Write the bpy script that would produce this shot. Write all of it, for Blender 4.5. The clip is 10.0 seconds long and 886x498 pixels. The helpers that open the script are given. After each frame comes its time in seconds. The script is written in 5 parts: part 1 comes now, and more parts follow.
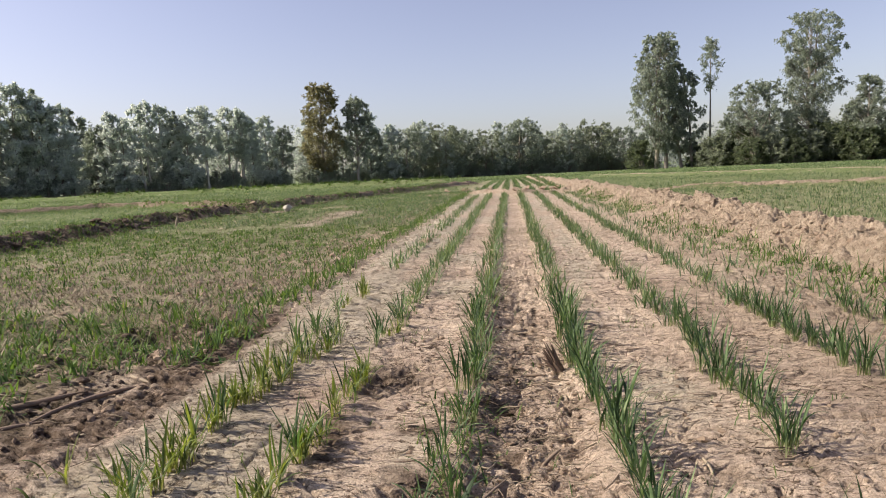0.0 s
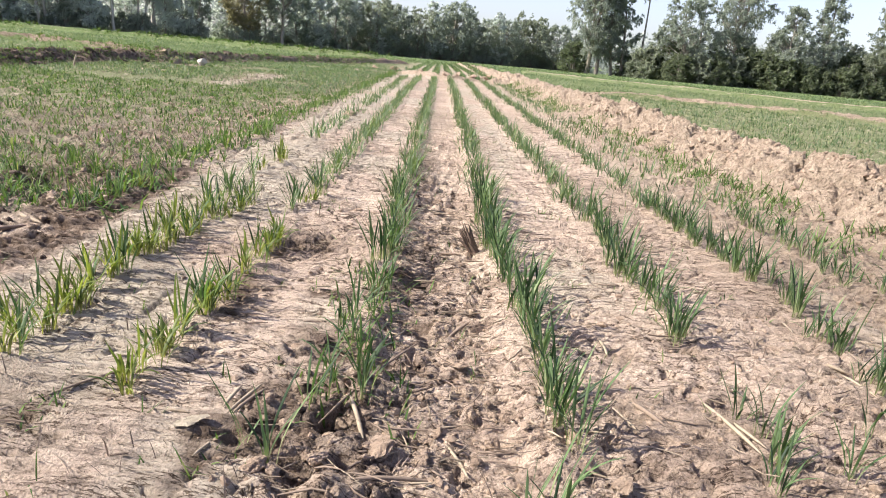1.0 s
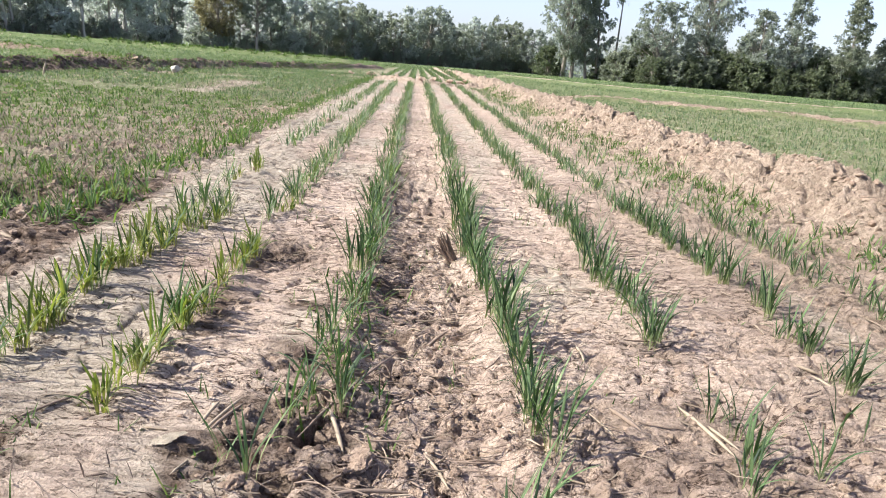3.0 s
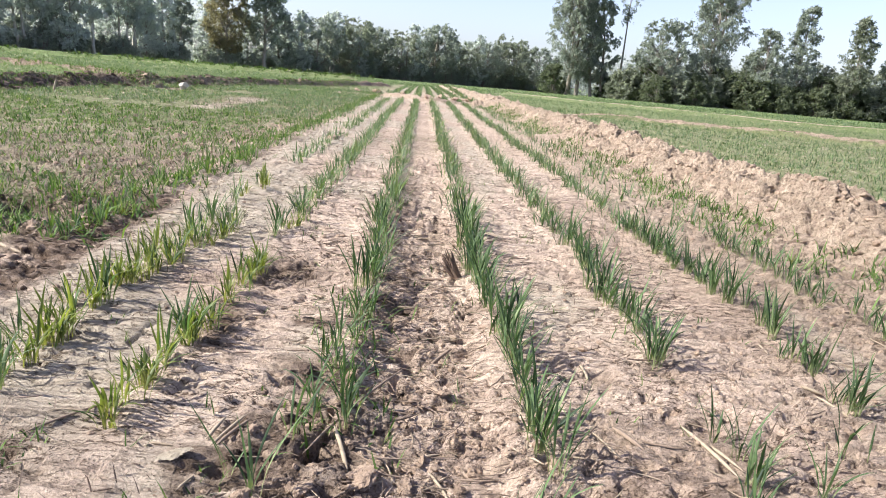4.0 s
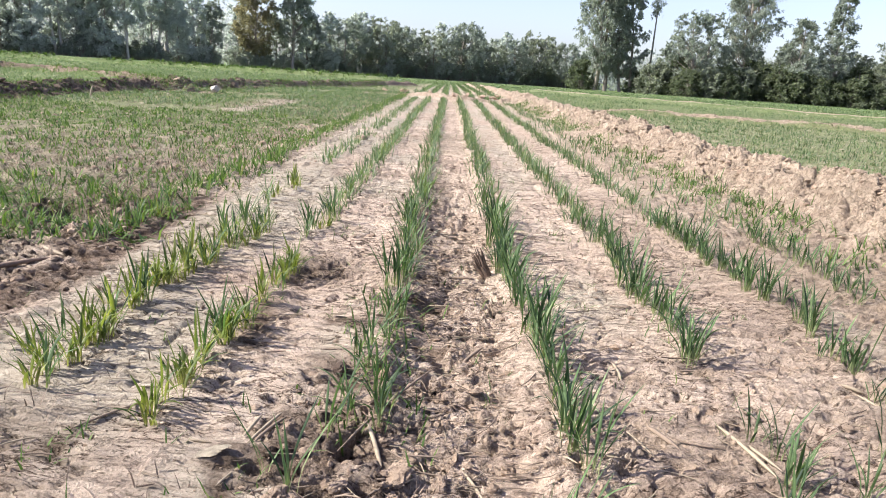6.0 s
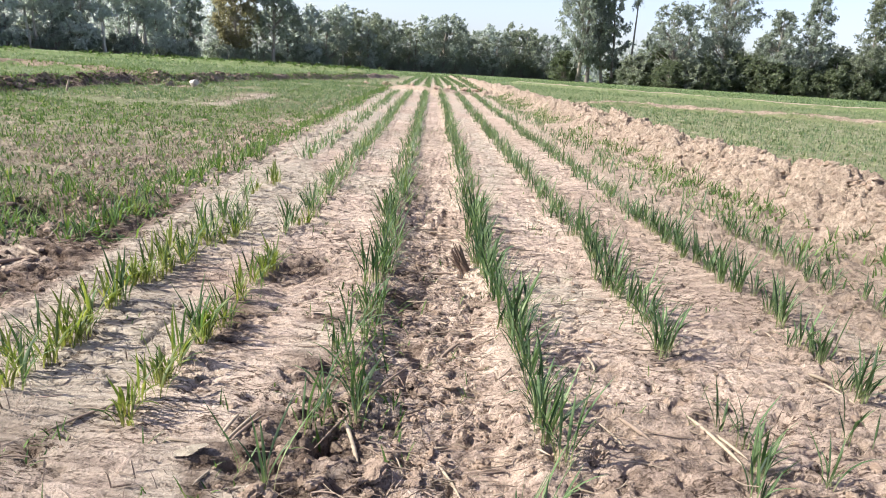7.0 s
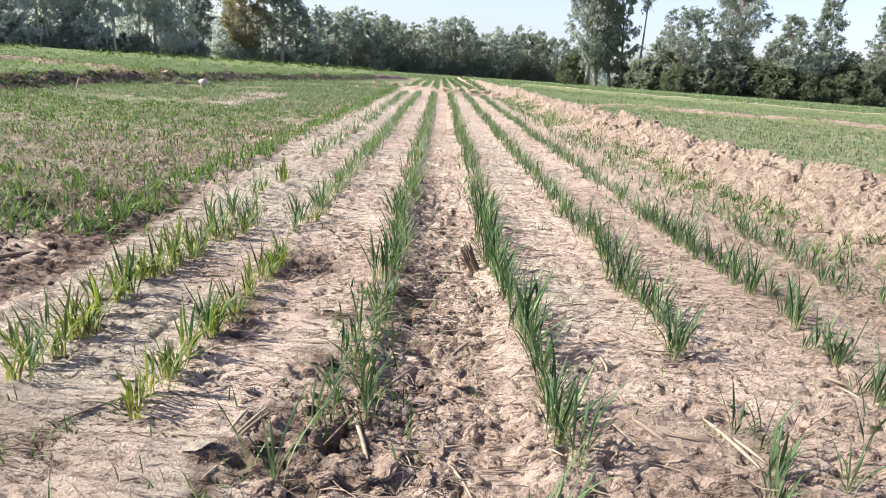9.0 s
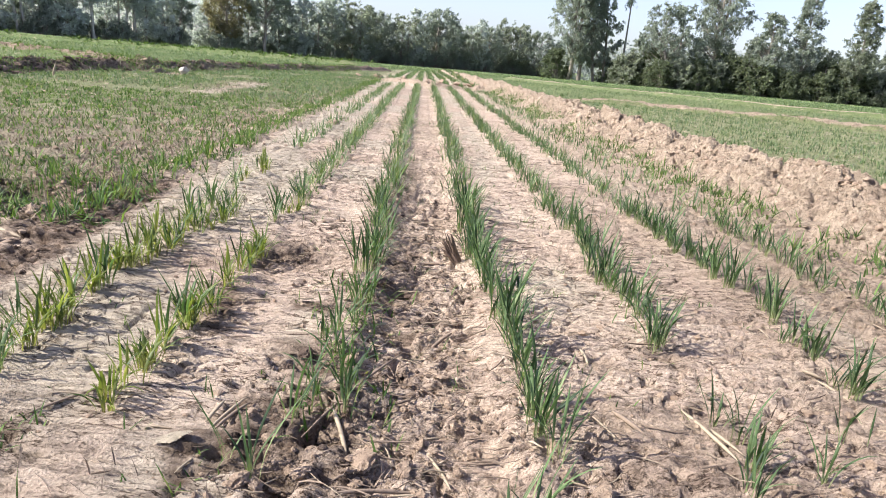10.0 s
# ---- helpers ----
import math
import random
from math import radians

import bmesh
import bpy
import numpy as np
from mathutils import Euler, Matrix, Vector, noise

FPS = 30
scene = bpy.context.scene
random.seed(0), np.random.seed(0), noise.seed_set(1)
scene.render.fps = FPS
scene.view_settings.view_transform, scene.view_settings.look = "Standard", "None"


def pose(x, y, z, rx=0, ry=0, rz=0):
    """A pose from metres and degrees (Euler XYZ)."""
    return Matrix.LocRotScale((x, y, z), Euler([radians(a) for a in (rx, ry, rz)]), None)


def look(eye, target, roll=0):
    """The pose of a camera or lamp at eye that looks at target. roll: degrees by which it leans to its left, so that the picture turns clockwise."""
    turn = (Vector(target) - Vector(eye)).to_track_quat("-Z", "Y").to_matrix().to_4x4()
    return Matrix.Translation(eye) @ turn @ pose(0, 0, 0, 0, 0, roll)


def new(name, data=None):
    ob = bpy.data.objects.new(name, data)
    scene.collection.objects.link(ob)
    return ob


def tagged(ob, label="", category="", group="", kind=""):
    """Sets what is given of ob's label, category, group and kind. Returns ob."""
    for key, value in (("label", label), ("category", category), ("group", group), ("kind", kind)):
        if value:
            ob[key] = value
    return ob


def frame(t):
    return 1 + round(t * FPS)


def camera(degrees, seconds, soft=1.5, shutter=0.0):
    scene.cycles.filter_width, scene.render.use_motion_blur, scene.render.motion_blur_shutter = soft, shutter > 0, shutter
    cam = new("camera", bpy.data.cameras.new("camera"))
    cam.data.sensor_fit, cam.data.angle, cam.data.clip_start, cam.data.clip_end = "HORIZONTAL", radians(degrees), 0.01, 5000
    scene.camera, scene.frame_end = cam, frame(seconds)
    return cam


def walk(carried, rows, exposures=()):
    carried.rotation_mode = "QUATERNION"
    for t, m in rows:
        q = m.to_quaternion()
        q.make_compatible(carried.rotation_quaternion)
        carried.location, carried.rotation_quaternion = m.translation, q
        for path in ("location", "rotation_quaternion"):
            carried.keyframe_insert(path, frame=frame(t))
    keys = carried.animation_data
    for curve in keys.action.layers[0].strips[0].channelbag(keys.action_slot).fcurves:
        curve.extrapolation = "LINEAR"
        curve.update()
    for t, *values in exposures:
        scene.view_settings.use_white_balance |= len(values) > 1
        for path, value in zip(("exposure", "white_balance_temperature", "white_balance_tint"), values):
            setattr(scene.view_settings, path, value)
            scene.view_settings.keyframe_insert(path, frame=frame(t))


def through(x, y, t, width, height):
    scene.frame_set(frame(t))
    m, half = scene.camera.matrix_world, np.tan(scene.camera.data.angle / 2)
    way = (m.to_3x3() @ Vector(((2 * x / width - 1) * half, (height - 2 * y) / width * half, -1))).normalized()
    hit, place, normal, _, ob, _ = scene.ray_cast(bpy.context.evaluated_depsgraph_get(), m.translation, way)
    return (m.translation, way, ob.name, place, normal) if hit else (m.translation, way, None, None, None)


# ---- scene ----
cam = camera(68.8, 10.0, soft=1.0)

PATH = [
    (0, (-0.137, -0.423, 0.384), (-0.351, 1.552, 0.146), -2.7),
    (0.2, (-0.135, -0.416, 0.384), (-0.426, 1.547, 0.131), -3.3),
    (0.5, (-0.15, -0.431, 0.374), (-0.384, 1.516, -0.02), 0.1),
    (0.7, (-0.159, -0.422, 0.374), (-0.3, 1.515, -0.104), 3.0),
    (1, (-0.15, -0.409, 0.358), (-0.097, 1.505, -0.219), 5.1),
    (1.5, (-0.148, -0.408, 0.362), (-0.033, 1.478, -0.293), 4.4),
    (2, (-0.145, -0.409, 0.366), (-0.013, 1.484, -0.265), 4.7),
    (2.5, (-0.147, -0.409, 0.366), (-0.021, 1.495, -0.23), 4.6),
    (4, (-0.149, -0.419, 0.372), (-0.05, 1.512, -0.141), 4.9),
    (4.5, (-0.152, -0.416, 0.373), (-0.06, 1.516, -0.136), 4.6),
    (5, (-0.153, -0.418, 0.374), (-0.069, 1.518, -0.121), 4.8),
    (5.5, (-0.156, -0.419, 0.37), (-0.162, 1.515, -0.138), 3.8),
    (7, (-0.141, -0.429, 0.382), (-0.08, 1.495, -0.161), 3.5),
    (7.5, (-0.144, -0.431, 0.381), (-0.112, 1.499, -0.143), 3.6),
    (8, (-0.147, -0.427, 0.378), (-0.101, 1.501, -0.151), 4.0),
    (8.5, (-0.146, -0.423, 0.374), (-0.093, 1.501, -0.171), 4.0),
    (9, (-0.148, -0.421, 0.372), (-0.106, 1.504, -0.166), 4.0),
    (9.5, (-0.149, -0.418, 0.37), (-0.098, 1.508, -0.164), 4.3),
    (10, (-0.146, -0.415, 0.368), (-0.049, 1.504, -0.187), 4.9),
]
walk(cam, [(t, look(eye, target, roll)) for t, eye, target, roll in PATH],
     [(0, 0.54, 7350, 10.5), (0.4, 0.54, 7350, 10.5), (0.7, 0.82, 7100, 10.5), (1.0, 1.15, 6750, 10.5), (2.0, 1.15, 6430, 9.9), (2.5, 1.15, 6470, 9.8), (10, 1.15, 6530, 9.8)])

# ---- world, sun, exposure ----
SUN_EL, SUN_AZ = radians(40.0), radians(-94.0)   # azimuth from +y, clockwise
world = bpy.data.worlds.new("sky")
scene.world = world
world.use_nodes = True
wn = world.node_tree.nodes
sky = wn.new("ShaderNodeTexSky")
sky.sky_type = "NISHITA"
sky.sun_disc = False
sky.sun_elevation, sky.sun_rotation = SUN_EL, SUN_AZ
sky.altitude, sky.air_density, sky.dust_density, sky.ozone_density = 0, 1.0, 1.4, 4.0
haze = wn.new("ShaderNodeHueSaturation")       # dust in the air greys the sky
haze.inputs["Saturation"].default_value = 0.8
haze.inputs["Hue"].default_value = 0.507
world.node_tree.links.new(sky.outputs[0], haze.inputs["Color"])
tint = wn.new("ShaderNodeMix")
tint.data_type, tint.blend_type = "RGBA", "MULTIPLY"
tint.inputs[0].default_value = 1.0
tint.inputs[7].default_value = (1.015, 0.95, 1.035, 1)
world.node_tree.links.new(haze.outputs[0], tint.inputs[6])
world.node_tree.links.new(tint.outputs[2], wn["Background"].inputs[0])
wn["Background"].inputs[1].default_value = 0.114
sun_data = bpy.data.lights.new("sun", "SUN")
sun_data.energy, sun_data.angle, sun_data.color = 5.0, radians(0.53), (1.0, 0.96, 0.89)
sun = new("sun", sun_data)
sun_dir = Vector((math.sin(SUN_AZ) * math.cos(SUN_EL), math.cos(SUN_AZ) * math.cos(SUN_EL), math.sin(SUN_EL)))
sun.matrix_world = look(sun_dir * 50, (0, 0, 0))


# ---- materials ----
class Nodes:
    """A short hand for node materials."""

    def __init__(self, name):
        self.mat = bpy.data.materials.new(name)
        self.mat.use_nodes = True
        self.tree = self.mat.node_tree
        self.bsdf = self.tree.nodes["Principled BSDF"]
        self.out = self.tree.nodes["Material Output"]

    def add(self, kind, **values):
        node = self.tree.nodes.new(kind)
        for key, value in values.items():
            node.inputs[key.replace("_", " ")].default_value = value
        return node

    def link(self, a, b):
        self.tree.links.new(a, b)

    def noise(self, where, scale, detail=4.0, rough=0.55):
        node = self.add("ShaderNodeTexNoise", Scale=scale, Detail=detail, Roughness=rough)
        self.link(where, node.inputs["Vector"])
        return node.outputs["Fac"]

    def ramp(self, fac, *stops):
        node = self.add("ShaderNodeValToRGB")
        while len(node.color_ramp.elements) < len(stops):
            node.color_ramp.elements.new(0.5)
        for e, (at, col) in zip(node.color_ramp.elements, stops):
            e.position, e.color = at, (*col, 1) if not isinstance(col, float) else (col, col, col, 1)
        self.link(fac, node.inputs[0])
        return node.outputs[0]

    def mix(self, fac, a, b, blend="MIX"):
        node = self.tree.nodes.new("ShaderNodeMix")
        node.data_type, node.blend_type = "RGBA", blend
        for value, socket in ((fac, node.inputs[0]), (a, node.inputs[6]), (b, node.inputs[7])):
            if isinstance(value, (int, float)):
                socket.default_value = value
            elif isinstance(value, tuple):
                socket.default_value = (*value, 1)
            else:
                self.link(value, socket)
        return node.outputs[2]

    def maths(self, op, a, b):
        node = self.tree.nodes.new("ShaderNodeMath")
        node.operation = op
        for value, socket in ((a, node.inputs[0]), (b, node.inputs[1])):
            if isinstance(value, (int, float)):
                socket.default_value = value
            else:
                self.link(value, socket)
        return node.outputs[0]

    def bump(self, height, depth, strength=1.0, before=None):
        node = self.add("ShaderNodeBump", Strength=strength, Distance=depth)
        self.link(height, node.inputs["Height"])
        if before is not None:
            self.link(before, node.inputs["Normal"])
        return node.outputs["Normal"]

    def attribute(self, name):
        node = self.tree.nodes.new("ShaderNodeAttribute")
        node.attribute_name = name
        return node.outputs["Fac"]


def soil_material():
    m = Nodes("field_soil")
    where = m.add("ShaderNodeNewGeometry").outputs["Position"]
    stretch = m.add("ShaderNodeMapping")
    stretch.inputs["Scale"].default_value = (0.6, 3.6, 1.0)
    m.link(where, stretch.inputs["Vector"])
    broad = m.noise(where, 2.3, 5.0, 0.6)
    middle = m.noise(stretch.outputs[0], 14.0, 7.0, 0.7)
    crumb = m.noise(where, 95.0, 6.0, 0.75)
    tilth = m.attribute("tilth")
    grain = m.noise(where, 330.0, 4.0, 0.7)
    streak = m.noise(stretch.outputs[0], 30.0, 4.0, 0.55)
    col = m.ramp(broad, (0.3, (0.455, 0.35, 0.28)), (0.5, (0.575, 0.457, 0.368)), (0.72, (0.655, 0.54, 0.436)))
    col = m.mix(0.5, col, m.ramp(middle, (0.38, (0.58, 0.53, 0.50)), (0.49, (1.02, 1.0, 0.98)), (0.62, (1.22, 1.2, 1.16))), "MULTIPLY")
    # streak, crumb and grain darken the bump's low places, painting crevice shade into the colour
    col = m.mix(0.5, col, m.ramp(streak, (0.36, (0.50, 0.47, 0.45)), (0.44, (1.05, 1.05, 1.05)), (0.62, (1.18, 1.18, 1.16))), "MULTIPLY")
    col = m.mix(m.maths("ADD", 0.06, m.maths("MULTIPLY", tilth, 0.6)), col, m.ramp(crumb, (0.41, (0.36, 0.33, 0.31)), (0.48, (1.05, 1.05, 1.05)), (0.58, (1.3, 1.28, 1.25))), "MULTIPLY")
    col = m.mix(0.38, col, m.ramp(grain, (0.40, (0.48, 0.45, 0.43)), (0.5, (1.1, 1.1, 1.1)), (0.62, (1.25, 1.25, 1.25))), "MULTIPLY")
    # short cracks, the edges of thin flakes, and thin leaf shadows painted as dark dashes
    fine = m.add("ShaderNodeMapping")
    fine.inputs["Scale"].default_value = (0.9, 4.2, 1.0)
    m.link(where, fine.inputs["Vector"])
    split = m.noise(fine.outputs[0], 21.0, 4.0, 0.6)
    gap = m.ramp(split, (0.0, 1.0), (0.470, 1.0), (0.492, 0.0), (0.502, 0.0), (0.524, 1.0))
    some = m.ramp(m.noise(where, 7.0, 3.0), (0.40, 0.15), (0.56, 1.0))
    crack_shade = m.maths("MULTIPLY", m.maths("SUBTRACT", 1.0, gap), some)
    col = m.mix(crack_shade, col, m.mix(1.0, col, (0.26, 0.22, 0.20), "MULTIPLY"))
    # dug yellow-brown earth of the banks, pale dried silt crust, soil darkened by damp and painted shade, and thin weed
    # cover
    dug = m.mix(0.8, m.ramp(m.noise(where, 20.0, 6.0, 0.65), (0.36, (0.325, 0.247, 0.184)), (0.62, (0.53, 0.422, 0.322))), m.ramp(crumb, (0.41, (0.6, 0.57, 0.55)), (0.5, (1.1, 1.1, 1.1))), "MULTIPLY")
    col = m.mix(m.attribute("dug"), col, dug)
    pale = m.mix(0.7, m.ramp(middle, (0.3, (0.46, 0.40, 0.31)), (0.7, (0.62, 0.55, 0.44))), m.ramp(streak, (0.36, (0.55, 0.52, 0.5)), (0.5, (1.0, 1.0, 1.0))), "MULTIPLY")
    pale = m.mix(crack_shade, pale, m.mix(1.0, pale, (0.32, 0.28, 0.25), "MULTIPLY"))
    col = m.mix(m.maths("MULTIPLY", m.attribute("silt"), 0.8), col, pale)
    damp_shade = m.maths("MULTIPLY", m.attribute("damp_shade"), m.ramp(m.noise(where, 35.0, 4.0), (0.35, 0.5), (0.6, 1.0)))
    col = m.mix(damp_shade, col, m.mix(1.0, col, (0.23, 0.20, 0.18), "MULTIPLY"))
    weed = m.ramp(m.noise(where, 9.0, 6.0, 0.7), (0.32, 0.0), (0.45, 1.0))
    weed = m.maths("MULTIPLY", m.attribute("weed"), weed)
    col = m.mix(weed, col, m.ramp(m.noise(where, 40.0, 4.0), (0.3, (0.07, 0.115, 0.034)), (0.7, (0.165, 0.235, 0.075))))
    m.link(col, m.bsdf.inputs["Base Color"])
    m.bsdf.inputs["Roughness"].default_value = 0.92
    m.bsdf.inputs["Specular IOR Level"].default_value = 0.2
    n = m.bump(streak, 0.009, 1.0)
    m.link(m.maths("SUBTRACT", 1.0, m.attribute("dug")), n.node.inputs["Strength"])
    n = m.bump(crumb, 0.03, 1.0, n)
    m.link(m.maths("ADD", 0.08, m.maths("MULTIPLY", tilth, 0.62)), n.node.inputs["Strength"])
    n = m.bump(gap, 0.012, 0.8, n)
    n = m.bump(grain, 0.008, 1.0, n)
    m.link(n, m.bsdf.inputs["Normal"])
    return m.mat


def clod_material(name, dark, light):
    m = Nodes(name)
    where = m.add("ShaderNodeNewGeometry").outputs["Position"]
    rnd = m.add("ShaderNodeNewGeometry").outputs["Random Per Island"]
    col = m.ramp(m.noise(where, 60.0, 5.0, 0.65), (0.3, dark), (0.7, light))
    col = m.mix(0.6, col, m.ramp(rnd, (0.0, (0.62, 0.58, 0.55)), (1.0, (1.15, 1.13, 1.1))), "MULTIPLY")
    m.link(col, m.bsdf.inputs["Base Color"])
    m.bsdf.inputs["Roughness"].default_value = 0.93
    m.bsdf.inputs["Specular IOR Level"].default_value = 0.2
    n = m.bump(m.noise(where, 120.0, 6.0, 0.7), 0.015, 1.0)
    m.link(m.bump(m.noise(where, 500.0, 3.0), 0.0015, 0.8, n), m.bsdf.inputs["Normal"])
    return m.mat


def leaf_material(name, dark, light, tip=None, through=0.35, island=True, scale=40.0, passed=(1.5, 1.6, 0.7), sheath=None, gloss=0.35):
    """Green foliage: a glossy-ish upper face and light that passes through. sheath: the colour of the leaf's foot."""
    m = Nodes(name)
    where = m.add("ShaderNodeNewGeometry").outputs["Position"]
    if island:
        rnd = m.add("ShaderNodeNewGeometry").outputs["Random Per Island"]
    else:
        rnd = m.tree.nodes.new("ShaderNodeObjectInfo").outputs["Random"]
    mixed = m.maths("ADD", m.maths("MULTIPLY", rnd, 0.6), m.maths("MULTIPLY", m.noise(where, scale, 3.0), 0.4))
    stops = [(0.2, dark), (0.75, light)]
    if tip:
        stops.append((0.86, tip))
    col = m.ramp(mixed, *stops)
    if sheath:
        own = m.add("ShaderNodeSeparateXYZ")
        m.link(m.tree.nodes.new("ShaderNodeTexCoord").outputs["Object"], own.inputs[0])
        foot = m.ramp(own.outputs["Z"], (0.004, 0.85), (0.03, 0.0))
        col = m.mix(foot, col, sheath)
    m.link(col, m.bsdf.inputs["Base Color"])
    m.bsdf.inputs["Roughness"].default_value = 0.85 - gloss
    m.bsdf.inputs["Specular IOR Level"].default_value = gloss
    glow = m.add("ShaderNodeBsdfTranslucent")
    m.link(m.mix(1.0, col, passed, "MULTIPLY"), glow.inputs["Color"])
    both = m.add("ShaderNodeMixShader", Fac=through)
    m.link(m.bsdf.outputs[0], both.inputs[1])
    m.link(glow.outputs[0], both.inputs[2])
    m.link(both.outputs[0], m.out.inputs[0])
    return m.mat


def dry_material(name, dark, light, scale=200.0):
    """Straw, twigs and bark: fibres along the piece."""
    m = Nodes(name)
    where = m.add("ShaderNodeNewGeometry").outputs["Position"]
    rnd = m.add("ShaderNodeNewGeometry").outputs["Random Per Island"]
    mixed = m.maths("ADD", m.maths("MULTIPLY", rnd, 0.5), m.maths("MULTIPLY", m.noise(where, scale, 4.0), 0.5))
    m.link(m.ramp(mixed, (0.25, dark), (0.75, light)), m.bsdf.inputs["Base Color"])
    m.bsdf.inputs["Roughness"].default_value = 0.8
    m.link(m.bump(m.noise(where, scale * 2, 4.0), 0.001, 0.7), m.bsdf.inputs["Normal"])
    return m.mat


SOIL = soil_material()
CLOD = clod_material("dry_clod", (0.335, 0.245, 0.182), (0.565, 0.435, 0.33))
BANK_CLOD = clod_material("bank_clod", (0.325, 0.247, 0.184), (0.53, 0.422, 0.322))
DARK_CLOD = clod_material("damp_clod", (0.08, 0.055, 0.045), (0.22, 0.165, 0.13))
WHEAT = leaf_material("wheat_leaf", (0.018, 0.038, 0.018), (0.128, 0.195, 0.086), (0.29, 0.33, 0.185), 0.3, False, gloss=0.28, passed=(1.25, 1.5, 0.7), sheath=(0.30, 0.31, 0.16))
WHEAT_FAR = leaf_material("wheat_leaf_field", (0.05, 0.09, 0.042), (0.145, 0.20, 0.09), (0.34, 0.35, 0.20), 0.3)
YOUNG = leaf_material("wheat_leaf_pale", (0.045, 0.075, 0.02), (0.18, 0.215, 0.058), (0.40, 0.39, 0.16), 0.36, False, sheath=(0.30, 0.29, 0.12))
WEED = leaf_material("weed_leaf", (0.028, 0.062, 0.018), (0.138, 0.21, 0.064), (0.29, 0.28, 0.145), 0.3, gloss=0.2)
STRAW = dry_material("straw", (0.17, 0.13, 0.09), (0.40, 0.325, 0.23))
TWIG = dry_material("twig", (0.10, 0.07, 0.05), (0.28, 0.21, 0.155))
BARK = dry_material("bark", (0.14, 0.118, 0.097), (0.36, 0.32, 0.275), 3.0)
PALE_BARK = dry_material("pale_bark", (0.34, 0.31, 0.27), (0.62, 0.58, 0.52), 3.0)
# the next three leaf colours are lightened to stand in for distant haze
LEAF_GREY = leaf_material("eucalyptus_leaf", (0.188, 0.214, 0.188), (0.348, 0.382, 0.336), (0.433, 0.445, 0.388), 0.62, scale=0.6, passed=(1.28, 1.32, 1.15), gloss=0.1)
LEAF_DARK = leaf_material("dark_foliage", (0.16, 0.18, 0.146), (0.291, 0.314, 0.253), (0.353, 0.37, 0.274), 0.62, scale=0.6, passed=(1.28, 1.33, 1.12), gloss=0.1)
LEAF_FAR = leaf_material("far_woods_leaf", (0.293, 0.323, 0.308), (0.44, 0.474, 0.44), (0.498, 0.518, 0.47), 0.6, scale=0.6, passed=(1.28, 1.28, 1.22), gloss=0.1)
LEAF_HEDGE = leaf_material("hedge_leaf", (0.075, 0.092, 0.062), (0.165, 0.19, 0.125), (0.22, 0.235, 0.15), 0.5, scale=0.6, passed=(1.25, 1.35, 0.95), gloss=0.1)
LEAF_GOLD = leaf_material("yellowing_leaf", (0.185, 0.168, 0.115), (0.305, 0.275, 0.185), (0.36, 0.315, 0.21), 0.5, scale=0.6, passed=(1.2, 1.25, 0.9), gloss=0.1)
# palest of all: the haze over the woods is put into this leaf colour
LEAF_HAZED = leaf_material("hazed_leaf", (0.376, 0.414, 0.395), (0.564, 0.608, 0.564), (0.639, 0.664, 0.602), 0.62, scale=0.6, passed=(1.28, 1.28, 1.22), gloss=0.1)
STUMP = dry_material("old_stubble", (0.06, 0.04, 0.03), (0.22, 0.15, 0.108))


# ---- noise on arrays ----
def chance(ix, iy, seed):
    """A number from 0 to 1 for each pair of whole numbers."""
    n = (ix.astype(np.int64) * 374761393 + iy.astype(np.int64) * 668265263 + seed * 974634571) & 0xFFFFFFFF
    n = ((n ^ (n >> 13)) * 1274126177) & 0xFFFFFFFF
    n = ((n ^ (n >> 16)) * 2246822519) & 0xFFFFFFFF
    return ((n ^ (n >> 15)) & 0xFFFFFF) / 16777216.0


def smooth_noise(x, y, seed=0):
    ix, iy = np.floor(x), np.floor(y)
    fx, fy = x - ix, y - iy
    ux, uy = fx * fx * (3 - 2 * fx), fy * fy * (3 - 2 * fy)
    a, b = chance(ix, iy, seed), chance(ix + 1, iy, seed)
    c, d = chance(ix, iy + 1, seed), chance(ix + 1, iy + 1, seed)
    return (a + (b - a) * ux) * (1 - uy) + (c + (d - c) * ux) * uy


def layered(x, y, seed=0, octaves=4, fade=0.5):
    """Noise about zero, from -1 to 1."""
    total, amp, norm = 0.0, 1.0, 0.0
    for n in range(octaves):
        total = total + amp * (smooth_noise(x * 2**n + 17.3 * n, y * 2**n - 9.1 * n, seed + n) * 2 - 1)
        norm, amp = norm + amp, amp * fade
    return total / norm


def cells(x, y, seed=0):
    """Distance to the nearest and second nearest of scattered points, the nearest one's number, and the way from it."""
    ix, iy = np.floor(x), np.floor(y)
    first = np.full(x.shape, 9.0)
    second, number, across, along = first.copy(), np.zeros(x.shape), np.zeros(x.shape), np.zeros(x.shape)
    for dx in (-1, 0, 1):
        for dy in (-1, 0, 1):
            cx, cy = ix + dx, iy + dy
            ox, oy = x - cx - chance(cx, cy, seed), y - cy - chance(cx, cy, seed + 1)
            d = np.hypot(ox, oy)
            near = d < first
            second = np.where(near, first, np.minimum(second, d))
            number = np.where(near, chance(cx, cy, seed + 2), number)
            across, along = np.where(near, ox, across), np.where(near, oy, along)
            first = np.where(near, d, first)
    return first, second, number, across, along


def ease(a, b, x):
    t = np.clip((x - a) / (b - a), 0, 1)
    return t * t * (3 - 2 * t)


def band(x, lo, hi, soft):
    return ease(lo - soft, lo + soft, x) * (1 - ease(hi - soft, hi + soft, x))


